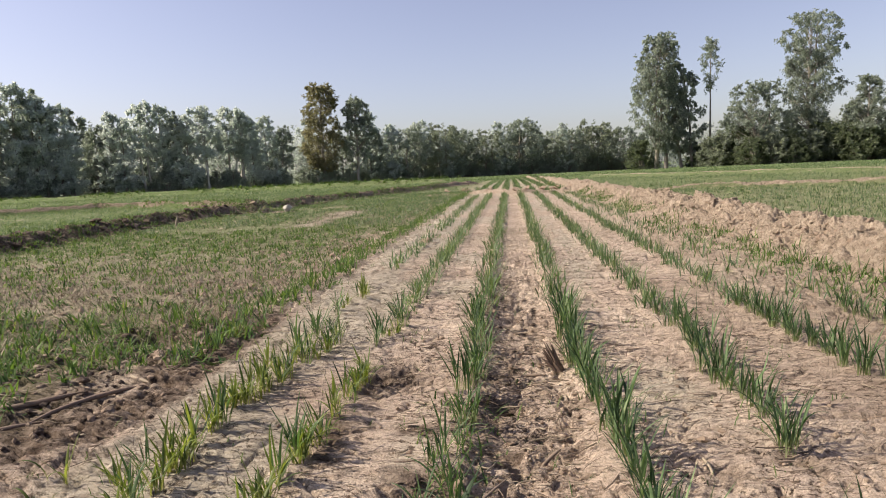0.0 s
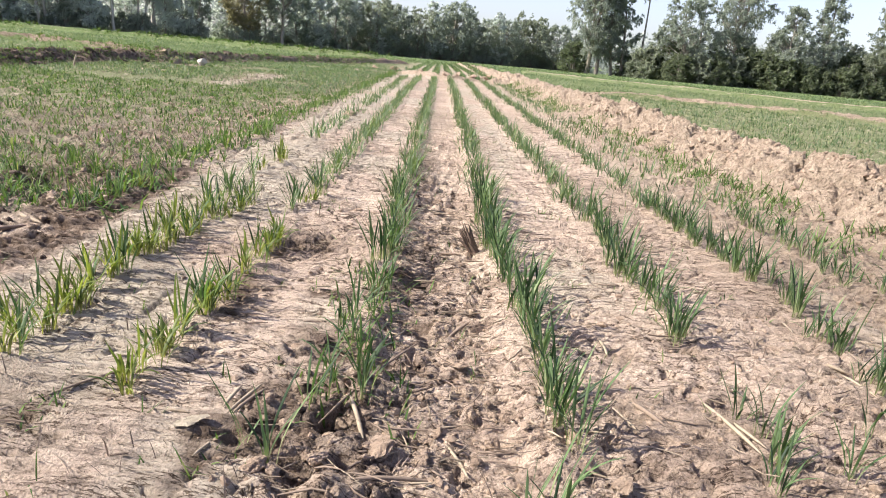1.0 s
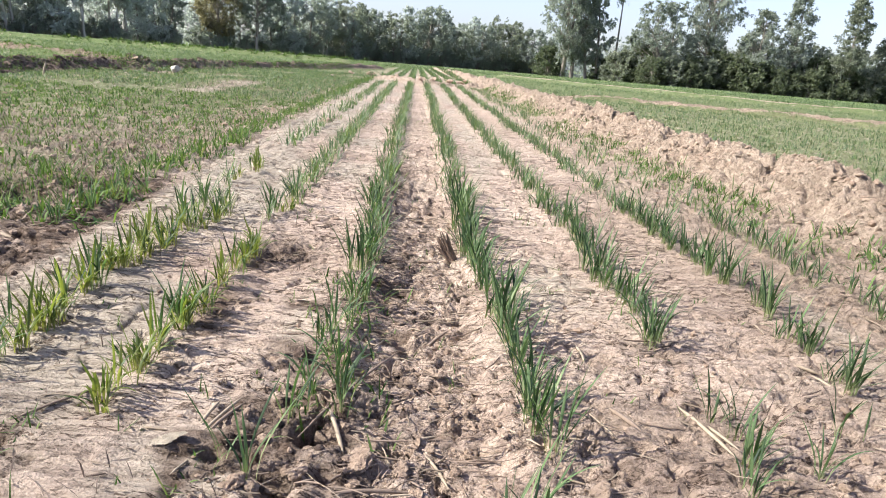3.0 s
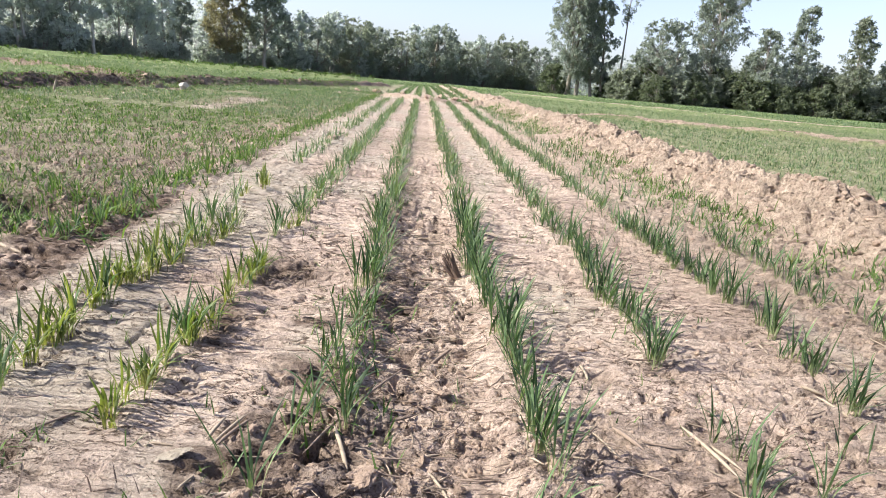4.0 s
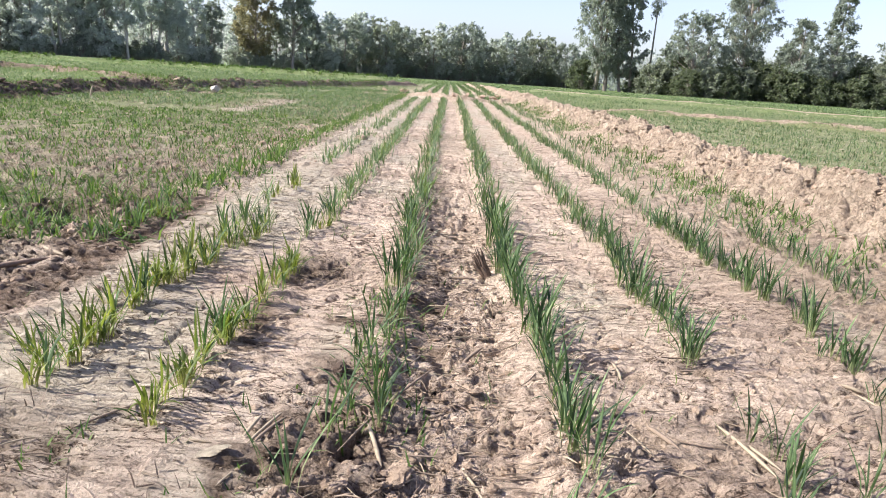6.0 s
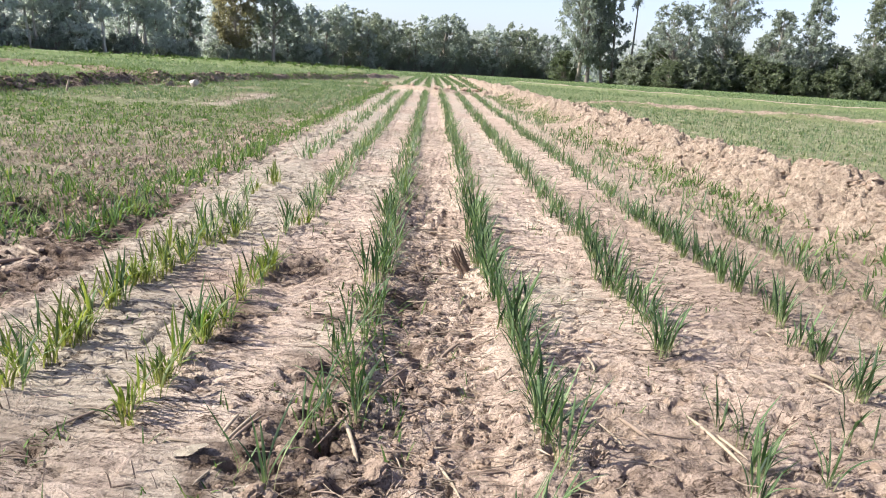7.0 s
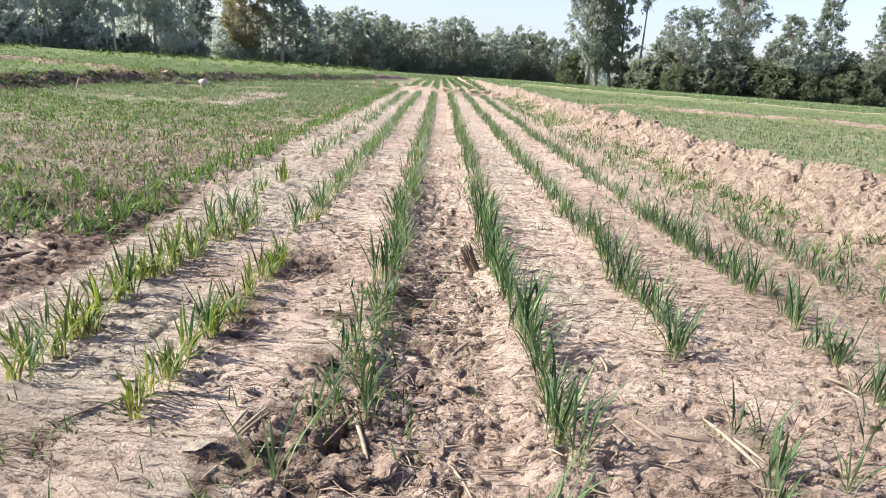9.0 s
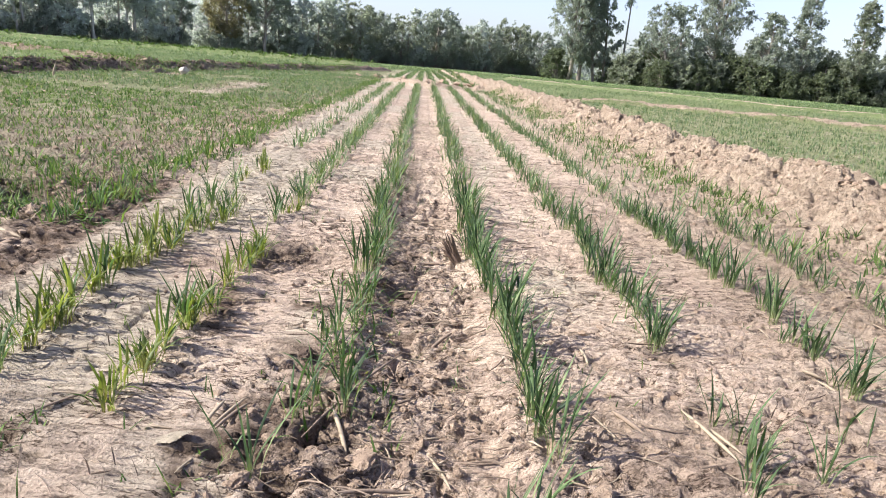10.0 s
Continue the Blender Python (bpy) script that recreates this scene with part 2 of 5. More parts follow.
def line_distance(x, y, points):
    """Distance from a broken line in the plan."""
    best = np.full(np.shape(x), 1e9)
    for (ax, ay), (bx, by) in zip(points, points[1:]):
        t = np.clip(((x - ax) * (bx - ax) + (y - ay) * (by - ay)) / ((bx - ax) ** 2 + (by - ay) ** 2), 0, 1)
        best = np.minimum(best, np.hypot(x - ax - t * (bx - ax), y - ay - t * (by - ay)))
    return best


# ---- the lie of the land ----
ROWS = (-0.84, -0.61, -0.435, -0.222, -0.005, 0.23, 0.456, 0.678)     # drilled rows run along +y
BUND_RIGHT = [(1.3, -30.0), (1.16, -4.0), (1.18, 1.5), (1.19, 4.0), (1.12, 7.0), (1.05, 9.9), (0.9, 16.0), (0.6, 30.0)]
BUND_LEFT = [(-3.0, -30.0), (-3.3, -3.0), (-3.45, 3.2), (-3.6, 5.6), (-3.25, 7.6), (-2.85, 10.2), (-2.1, 13.2), (-1.0, 19.0)]
BUND_LEFT_FAR = [(-14.0, 5.5), (-8.9, 8.7), (-8.1, 9.6), (-7.4, 10.4), (-6.7, 10.5), (-5.7, 9.8), (-4.9, 9.4), (-3.6, 8.2)]
BUND_LEFT_LAST = [(-60.0, 26.0), (-25.0, 28.9), (-12.0, 30.0), (-2.5, 29.0)]
BUND_RIGHT_FAR = [(9.0, 4.4), (4.9, 7.1), (4.2, 7.6), (3.8, 7.9), (3.3, 8.3), (2.8, 8.6), (2.1, 8.7), (1.4, 8.6)]
BUND_RIGHT_LAST = [(30.0, 5.0), (9.2, 11.6), (7.1, 13.0), (6.5, 13.8), (5.9, 14.9), (4.6, 17.5), (2.6, 24.0)]
BUND_CROSS = [(-1.4, 10.4), (-0.7, 10.1), (0.0, 9.2), (1.0, 9.7)]
HEAP = [(-3.7, 7.5), (-3.3, 7.25), (-2.85, 6.95)]
PITS = ((-0.168, 0.640, 0.020, 0.055), (-0.032, 0.632, 0.018, 0.05), (-0.230, 0.180, 0.022, 0.030), (-1.04, 1.09, 0.07, 0.05),
        (-0.372, 0.770, 0.045, 0.012), (0.217, 0.405, 0.02, 0.012), (-0.255, 0.33, 0.03, 0.012),
        (-0.249, 0.099, 0.018, 0.028), (-0.287, 0.167, 0.012, 0.016), (-0.318, 0.133, 0.011, 0.012), (-0.212, 0.116, 0.014, 0.018), (0.126, 0.379, 0.013, 0.012),
        (-0.254, 0.254, 0.014, 0.016), (-0.165, 0.46, 0.013, 0.016), (-0.15, 0.33, 0.012, 0.014), (-0.17, 0.24, 0.013, 0.016), (-0.10, 0.52, 0.011, 0.012), (0.44, 0.36, 0.012, 0.010))


def roughness(x, y):
    """How cloddy the tilled ground is, 0 to 1."""
    wob = 0.03 * layered(x * 3, y * 3, 5, 2)
    r = 0.03 + 0.22 * ease(0.2, 0.55, layered(x * 1.7, y * 1.7, 31, 3))
    r = np.maximum(r, 0.52 * band(x + wob, -0.20, -0.02, 0.03) * (1 - 0.55 * ease(1.3, 2.6, y)))
    r = np.maximum(r, band(x + wob, -0.33, 0.10, 0.06) * (1 - ease(0.22, 0.45, y + wob)) * 0.6)
    r = np.maximum(r, band(x + wob, 0.0, 0.68, 0.05) * (1 - ease(0.32, 0.6, y + wob)) * 0.34)
    r = np.maximum(r, 0.6 * band(x + wob * 2, -1.05, -0.72, 0.05) * (1 - 0.3 * ease(0.9, 1.5, y)))
    r = np.maximum(r, 0.45 * (x < -0.8) * ease(-0.8, -1.0, x))
    r = np.maximum(r, 0.5 * band(x + wob, 0.58, 0.98, 0.06))
    r = np.maximum(r, np.exp(-(((x + 0.37) / 0.07) ** 2 + ((y - 0.77) / 0.10) ** 2)))
    return r


def lumps(x, y, size, seed, sharp=1.0):
    """Rounded clods packed side by side, 0 to 1."""
    wx = x + 0.35 * size * layered(x / size * 1.3, y / size * 1.3, seed + 7, 2)
    wy = y + 0.35 * size * layered(x / size * 1.3 + 31, y / size * 1.3, seed + 9, 2)
    f1, f2, num, *_ = cells(wx / size, wy / size, seed)
    return np.clip((f2 - f1) * 1.6, 0, 1) ** (0.6 * sharp) * (0.25 + 0.75 * num)


def slabs(x, y, size, seed):
    """Broken slabs of earth, each tilted its own way, with gaps between them; about 0 to 1."""
    wx = x + 0.3 * size * layered(x / size * 1.7, y / size * 1.7, seed + 7, 3, 0.6)
    wy = y + 0.3 * size * layered(x / size * 1.7 + 31, y / size * 1.7, seed + 9, 3, 0.6)
    f1, f2, num, dx, dy = cells(wx / size, wy / size, seed)
    tilt = num * 41.0
    return 0.45 * num + 0.75 * (dx * np.cos(tilt) + dy * np.sin(tilt)) - 0.55 * (1 - ease(0.02, 0.22, f2 - f1))


def where_needed(mask, x, y, fn):
    """fn(x, y) at the places where the mask is true, 0 elsewhere."""
    out = np.zeros(x.shape)
    if mask.any():
        out[mask] = fn(x[mask], y[mask])
    return out


def flakes(n, steps):
    """Noise broken into thin layers with steep edges."""
    q = n * steps
    return (np.floor(q) + ease(0.82, 1.0, q - np.floor(q))) / steps


def clod_relief(x, y):
    ragged = np.abs(layered(x * 45, y * 45, 15, 4, 0.65))
    broken = flakes(layered(x * 24 + 5, y * 30, 17, 4, 0.6), 5)
    pockets = ease(0.22, 0.32, layered(x * 36, y * 46, 19, 3, 0.6))
    return -0.030 * pockets + 0.010 * slabs(x, y, 0.06, 11) + 0.009 * slabs(x, y, 0.026, 12) + 0.003 * lumps(x, y, 0.012, 13, 1.5) + 0.016 * ragged + 0.016 * broken - 0.003


def bank_relief(x, y):
    """Dug earth: large and small slabs on a ragged face."""
    u, v = x + 0.2 * y, 0.5 * y - 0.25 * x
    coarse = layered(x * 5, y * 5, 75, 3, 0.55)
    grit = np.abs(layered(x * 34 + y * 12, y * 34 - x * 12, 85, 3, 0.65))
    return 0.048 * slabs(u, v, 0.13, 71) + 0.022 * slabs(u, v * 1.3, 0.06, 72) + 0.012 * slabs(u, v * 1.6, 0.028, 73) + 0.02 * coarse + 0.014 * grit - 0.012


def crust_relief(x, y):
    f1, f2, num, *_ = cells(x / 0.085, y / 0.032, 21)
    cracks = (1 - ease(0.0, 0.12, f2 - f1)) * (smooth_noise(x * 9, y * 9, 23) > 0.4)
    thin = flakes(layered(x * 9, y * 38, 25, 4, 0.58), 8)
    grit = np.abs(layered(x * 60, y * 60, 27, 3, 0.7))
    return 0.003 * num - 0.010 * cracks + 0.015 * thin + 0.003 * grit


def height(x, y, banks=True):
    x, y = np.asarray(x, float), np.asarray(y, float)
    far = np.hypot(x, y)
    near = 1 - ease(9.0, 16.0, far)
    rough = roughness(x, y)
    z = 0.012 * layered(x * 1.1, y * 1.1, 3, 3) - 0.0075 * np.clip(far - 15, 0, 95)
    # drilled rows stand on low uneven ridges, the strip beside them is a wheel track
    for rx in ROWS:
        z = z + 0.006 * np.exp(-((x - rx) / 0.035) ** 2) * (0.5 + 0.5 * layered(x * 2, y * 6, 41, 2)) * near
    z = z - 0.012 * band(x, -0.19, -0.04, 0.03) * near
    lug = np.sin((y + 0.25 * np.abs(x + 0.115) + 0.01 * layered(x * 9, y * 9, 51, 2)) / 0.052 * 2 * np.pi)
    z = z + 0.015 * lug * band(x, -0.17, -0.05, 0.02) * band(y, 0.95, 3.2, 0.25) * (0.6 + 0.6 * layered(x * 7, y * 7, 53, 2))
    # clods
    z = z + rough * near * where_needed(near > 0.01, x, y, clod_relief) - rough * 0.012
    # dried crust with cracks and thin layers
    crust = (1 - np.clip(rough * 1.6, 0, 1)) * near
    z = z + crust * where_needed(crust > 0.01, x, y, crust_relief)
    for px, py, pr, depth in PITS:
        z = z - depth * np.exp(-(((x - px) ** 2 + (y - py) ** 2) / pr**2) ** 1.5)
    return z + bank_height(x, y) if banks else z


BANKS = (   # line, width, height, how cloddy, half breadth of its mesh, and label
    (BUND_RIGHT, 0.22, 0.108, 1.0, 0.55, "long low bank of dug tan clods along the wheat"),
    (BUND_LEFT, 0.15, 0.105, 0.55, 0.36, "dark weedy earth bank between two fields"),
    (HEAP, 0.17, 0.05, 0.7, 0.40, "heap of brown clods by the weedy bank"),
    (BUND_LEFT_FAR, 0.18, 0.10, 0.6, 0.42, "low grassy earth bank across a green field"),
    (BUND_LEFT_LAST, 0.5, 0.2, 0.25, 1.1, "low grassy earth bank before the woods"),
    (BUND_RIGHT_FAR, 0.2, 0.07, 0.5, 0.45, "low tan earth bank between green fields"),
    (BUND_RIGHT_LAST, 0.3, 0.09, 0.0, 0.7, "low pale earth bank before the hedge"),
    (BUND_CROSS, 0.2, 0.075, 0.6, 0.45, "low brown earth bank across the rows"),
)


def bank_height(x, y):
    """What the earth banks add to the lie of the land."""
    z, lumpy = np.zeros(x.shape), np.zeros(x.shape)
    uneven = 1 + 0.22 * layered(x * 1.3, y * 1.3, 61, 3)
    for line, wide, tall, clod, *_ in BANKS:
        b = np.exp(-((line_distance(x, y, line) / wide) ** 2) * 1.3) * uneven
        z = z + tall * b
        lumpy = np.maximum(lumpy, clod * np.clip(b * 1.6, 0, 1))
    return z + lumpy * where_needed(lumpy > 0.02, x, y, bank_relief)


def bank_cover(x, y):
    """1 on the bare earth banks, 0 off them."""
    d = np.minimum(line_distance(x, y, BUND_RIGHT) / 0.30, line_distance(x, y, BUND_LEFT) / 0.2)
    broken = 0.7 * layered(x * 1.6, y * 1.6, 83, 3)
    d = np.minimum(d, line_distance(x, y, BUND_LEFT_FAR) / 0.15 + broken)
    d = np.minimum(d, line_distance(x, y, BUND_RIGHT_FAR) / 0.10 + broken)
    d = np.minimum(d, line_distance(x, y, BUND_CROSS) / 0.24)
    d = np.minimum(d, line_distance(x, y, HEAP) / 0.2)
    d = np.minimum(d, line_distance(x, y, BUND_RIGHT_LAST) / 0.09 + broken)
    return 1 - ease(0.75, 1.15, d + 0.38 * layered(x * 2.2, y * 2.2, 81, 3))


# ---- mesh helpers ----
def mesh_of(name, verts, faces, material, smooth=False):
    """A mesh from arrays; faces all have the same number of corners."""
    verts, faces = np.asarray(verts, np.float32), np.asarray(faces, np.int32)
    me = bpy.data.meshes.new(name)
    me.vertices.add(len(verts))
    me.vertices.foreach_set("co", verts.ravel())
    k = faces.shape[1]
    me.loops.add(faces.size)
    me.loops.foreach_set("vertex_index", faces.ravel())
    me.polygons.add(len(faces))
    me.polygons.foreach_set("loop_start", np.arange(len(faces), dtype=np.int32) * k)
    me.polygons.foreach_set("use_smooth", np.full(len(faces), smooth))
    me.update(calc_edges=True)
    me.materials.append(material)
    return me


def part(name, mesh, parent, label=""):
    ob = new(name, mesh)
    ob.parent = parent
    return tagged(ob, label) if label else ob


def thing(name, place, label, category, group="", kind="", turn=0.0, size=1.0):
    ob = new(name)
    ob.empty_display_size = 0.05
    ob.matrix_basis = Matrix.Translation(place) @ Matrix.Rotation(turn, 4, "Z") @ Matrix.Scale(size, 4)
    return tagged(ob, label, category, group, kind)


def tube(points, radii, sides=6):
    """A tapered tube along points, as arrays of verts and four-cornered faces."""
    points = np.asarray(points, float)
    n = len(points)
    way = np.gradient(points, axis=0)
    way /= np.linalg.norm(way, axis=1, keepdims=True) + 1e-9
    ref = np.where(np.abs(way[:, 2:3]) > 0.9, [[1.0, 0, 0]], [[0, 0, 1.0]])
    u = np.cross(way, ref)
    u /= np.linalg.norm(u, axis=1, keepdims=True) + 1e-9
    v = np.cross(way, u)
    a = np.arange(sides) / sides * 2 * np.pi
    ring = np.cos(a)[None, :, None] * u[:, None] + np.sin(a)[None, :, None] * v[:, None]
    verts = (points[:, None] + ring * np.asarray(radii)[:, None, None]).reshape(-1, 3)
    i, j = np.meshgrid(np.arange(n - 1), np.arange(sides), indexing="ij")
    k = (j + 1) % sides
    faces = np.stack([i * sides + j, i * sides + k, (i + 1) * sides + k, (i + 1) * sides + j], -1).reshape(-1, 4)
    return verts, faces


def joined(pieces):
    verts, faces, at = [], [], 0
    for v, f in pieces:
        verts.append(v)
        faces.append(f + at)
        at += len(v)
    return np.concatenate(verts), np.concatenate(faces)


def blades(base, turn, length, width, lean, curl, steps=4, fold=0.0, sheath=False):
    """Grass blades: each rises from its base, leans and bends over along its turn, and tapers to a tip. Arrays in, arrays out."""
    base = np.asarray(base, float)
    n = len(base)
    s = np.linspace(0, 1, steps + 1)
    angle = lean[:, None] * (ease(0.0, 0.5, s)[None] * 0.75 + 0.25 if sheath else 1.0) + curl[:, None] * s[None] ** (2.2 if sheath else 1.5)
    step = length[:, None] / steps
    mid = 0.5 * (angle[:, 1:] + angle[:, :-1])
    out = np.concatenate([np.zeros((n, 1)), np.cumsum(np.sin(mid) * step, 1)], 1)
    up = np.concatenate([np.zeros((n, 1)), np.cumsum(np.cos(mid) * step, 1)], 1)
    d = np.stack([np.cos(turn), np.sin(turn), 0 * turn], -1)
    side = np.stack([-np.sin(turn), np.cos(turn), 0 * turn], -1)
    spine = base[:, None] + out[..., None] * d[:, None] + up[..., None] * np.array([0, 0, 1.0])
    form = np.interp(s, [0, 0.22, 0.45, 0.75, 1], [0.42, 0.45, 1.0, 0.8, 0.04]) if sheath else np.clip(np.minimum(0.55 + 2.2 * s, 1.0) * (1 - s**3), 0.04, 1)
    w = width[:, None] * 0.5 * form[None]
    if fold:
        off = w[..., None] * side[:, None]
        crease = spine - fold * w[..., None] * (np.cos(angle)[..., None] * d[:, None] - np.sin(angle)[..., None] * np.array([0, 0, 1.0]))
        verts = np.stack([spine - off, crease, spine + off], 2).reshape(-1, 3)
        k = 3
    else:
        verts = np.stack([spine - w[..., None] * side[:, None], spine + w[..., None] * side[:, None]], 2).reshape(-1, 3)
        k = 2
    a = np.arange(n)[:, None, None] * (steps + 1) * k + np.arange(steps)[None, :, None] * k + np.arange(k - 1)[None, None]
    faces = np.stack([a, a + 1, a + k + 1, a + k], -1).reshape(-1, 4)
    return verts, faces


# ---- ground ----
def graded(lo, hi, fine_lo, fine_hi, step, slow, reach, fast):
    """Places along one axis: evenly fine between two of them, wider outside, slowly up to a reach and then fast."""
    def outwards(start, end):
        places, d = [start], step
        while abs(places[-1] - start) < abs(end - start):
            d *= slow if abs(places[-1] - start) < reach else fast
            places.append(places[-1] + math.copysign(d, end - start))
        return places[1:]
    mid = list(np.arange(fine_lo, fine_hi, step))
    return np.array(outwards(mid[0], lo)[::-1] + mid + outwards(mid[-1], hi))


def lay_cover(me, x, y):
    """Writes what lies on the soil at each place of a mesh: damp with painted shade, silt, weeds, dug earth and how
    tilled it is.
    """
    bank = bank_cover(x, y)
    # dark beside the wheat row: damp, with the row's shade painted in
    damp_shade = 0.75 * band(x, -0.24, -0.14, 0.025) * band(y, 0.1, 1.9, 0.2) * ease(-0.1, 0.2, layered(x * 9, y * 9, 91, 3))
    damp_shade = np.maximum(damp_shade, 0.9 * np.exp(-(((x + 0.515) / 0.03) ** 2 + ((y - 0.135) / 0.05) ** 2)))
    damp_shade = np.maximum(damp_shade, 1.2 * band(x + 0.2 * np.clip(y - 0.1, 0, 1), -0.36, -0.17, 0.03) * band(y, -0.2, 0.55, 0.08) * ease(-0.35, 0.15, layered(x * 14, y * 14, 93, 3)))
    damp_shade = np.maximum(damp_shade, 1.3 * band(x + 0.16 * (1 - ease(0.3, 0.6, y)), -1.8, -0.76, 0.05) * band(y, -0.5, 1.35, 0.1) * ease(-0.7, 0.1, layered(x * 7, y * 7, 95, 3)))
    # the left side and near edge are toned down, standing in for lens fall-off
    damp_shade = np.maximum(damp_shade, (0.13 + 0.6 * (1 - ease(0.1, 0.28, y))) * ease(-0.26, -0.5, x) * (0.6 + 0.4 * ease(-0.2, 0.3, layered(x * 5, y * 5, 98, 3))) * (1 - ease(1.5, 3.5, y)))
    damp_shade = np.maximum(damp_shade, 0.5 * band(x, 0.06, 0.9, 0.06) * (1 - ease(0.3, 0.6, y)) * ease(-0.3, 0.2, layered(x * 6, y * 6, 99, 3)))
    damp_shade = np.maximum(damp_shade, 0.25 * band(x, -2.6, -0.9, 0.1) * band(y, 1.2, 2.2, 0.15))
    # the right side is darker near the front
    damp_shade = np.maximum(damp_shade, 0.3 * band(x, 0.3, 0.95, 0.1) * (1 - ease(1.1, 2.2, y)))
    damp_shade = np.maximum(damp_shade, 0.9 * np.exp(-(((x + 0.37) / 0.06) ** 2 + ((y - 0.78) / 0.09) ** 2)))
    # every pit is darkened in colour too, painting the shade inside it
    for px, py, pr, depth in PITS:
        damp_shade = np.maximum(damp_shade, np.exp(-((x - px) ** 2 + (y - py) ** 2) / (1.7 * pr) ** 2))
    # the weedy bank is dark all over, its shaded face put into the colour
    left_bank = 1 - ease(0.7, 1.3, line_distance(x, y, BUND_LEFT) / 0.3)
    damp_shade = np.maximum(damp_shade, left_bank * (1 - 0.3 * ease(5.5, 8, y)))
    damp_shade = np.maximum(damp_shade, 0.6 * (1 - ease(0.7, 1.3, line_distance(x, y, BUND_LEFT_FAR) / 0.45)))
    damp_shade = np.maximum(damp_shade, 0.35 * (1 - ease(0.7, 1.3, line_distance(x, y, BUND_RIGHT_FAR) / 0.3)))
    damp_shade = np.maximum(damp_shade, ease(-0.85, -1.1, x) * (0.3 + 0.6 * ease(-0.05, 0.3, layered(x * 2.5, y * 2.5, 97, 3))) * (x > -3.3) * (1 - 0.7 * ease(1.4, 3.0, y)))
    dug = np.maximum(bank, 0.55 * ease(1.0, 3.0, y) * ease(-0.3, 0.3, layered(x * 2, y * 1.2, 109, 3)))
    # the right side takes the darker dug tone, also standing in for lens fall-off
    dug = np.maximum(dug, 0.85 * ease(0.3, 0.7, x))
    silt = band(x, -0.78, -0.46, 0.05) * ease(-0.55, 0.1, layered(x * 6, y * 3, 101, 3)) * ease(0.0, 0.2, y)
    silt = np.maximum(silt, 0.8 * band(x, -0.40, -0.27, 0.04) * ease(-0.1, 0.35, layered(x * 6, y * 2.5, 103, 3)))
    silt = np.maximum(silt, 0.8 * band(x, 0.06, 0.18, 0.03) * ease(0.45, 0.7, y) * ease(-0.2, 0.3, layered(x * 6, y * 2, 105, 3)))
    silt = np.maximum(silt, 0.6 * band(x, 0.5, 0.64, 0.04) * ease(-0.2, 0.3, layered(x * 6, y * 2, 107, 3)))
    # a bare dry patch in the far corner of the weedy strip
    bare = band(x + 0.12 * layered(x * 4, y * 3, 171, 2), -2.0, -1.72, 0.07) * band(y + 0.3 * layered(x * 3, y * 2, 172, 2), 4.5, 6.5, 0.25)
    damp_shade = damp_shade * (1 - 0.9 * bare)
    silt = np.maximum(silt * (1 - 0.6 * np.clip(damp_shade, 0, 1)) * (1 - bank), 0.8 * bare)
    weed = np.maximum(ease(-0.85, -1.3, x) * (0.35 + 0.4 * ease(2.0, 4.0, y)), ease(1.35, 1.6, x) * (0.68 + 0.2 * ease(6.0, 12.0, y)))
    weed = np.maximum(weed, ease(-3.3, -3.8, x) * 0.92)
    weed = np.maximum(weed, ease(9.5, 14, y) * 0.6)
    weed = np.maximum(weed, ease(18, 32, np.hypot(x, y)) * 0.97)
    weed = weed * (1 - bank) * (1 - 0.85 * bare) * (1 - 0.8 * band(np.abs(x + 0.1), -1, 0.75, 0.15) * (1 - ease(12, 26, y)))
    for key, values in (("damp_shade", damp_shade), ("silt", silt), ("weed", weed), ("dug", dug), ("tilth", np.maximum(roughness(x, y), bank))):
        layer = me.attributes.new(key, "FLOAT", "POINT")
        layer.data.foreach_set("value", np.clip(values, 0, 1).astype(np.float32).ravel())


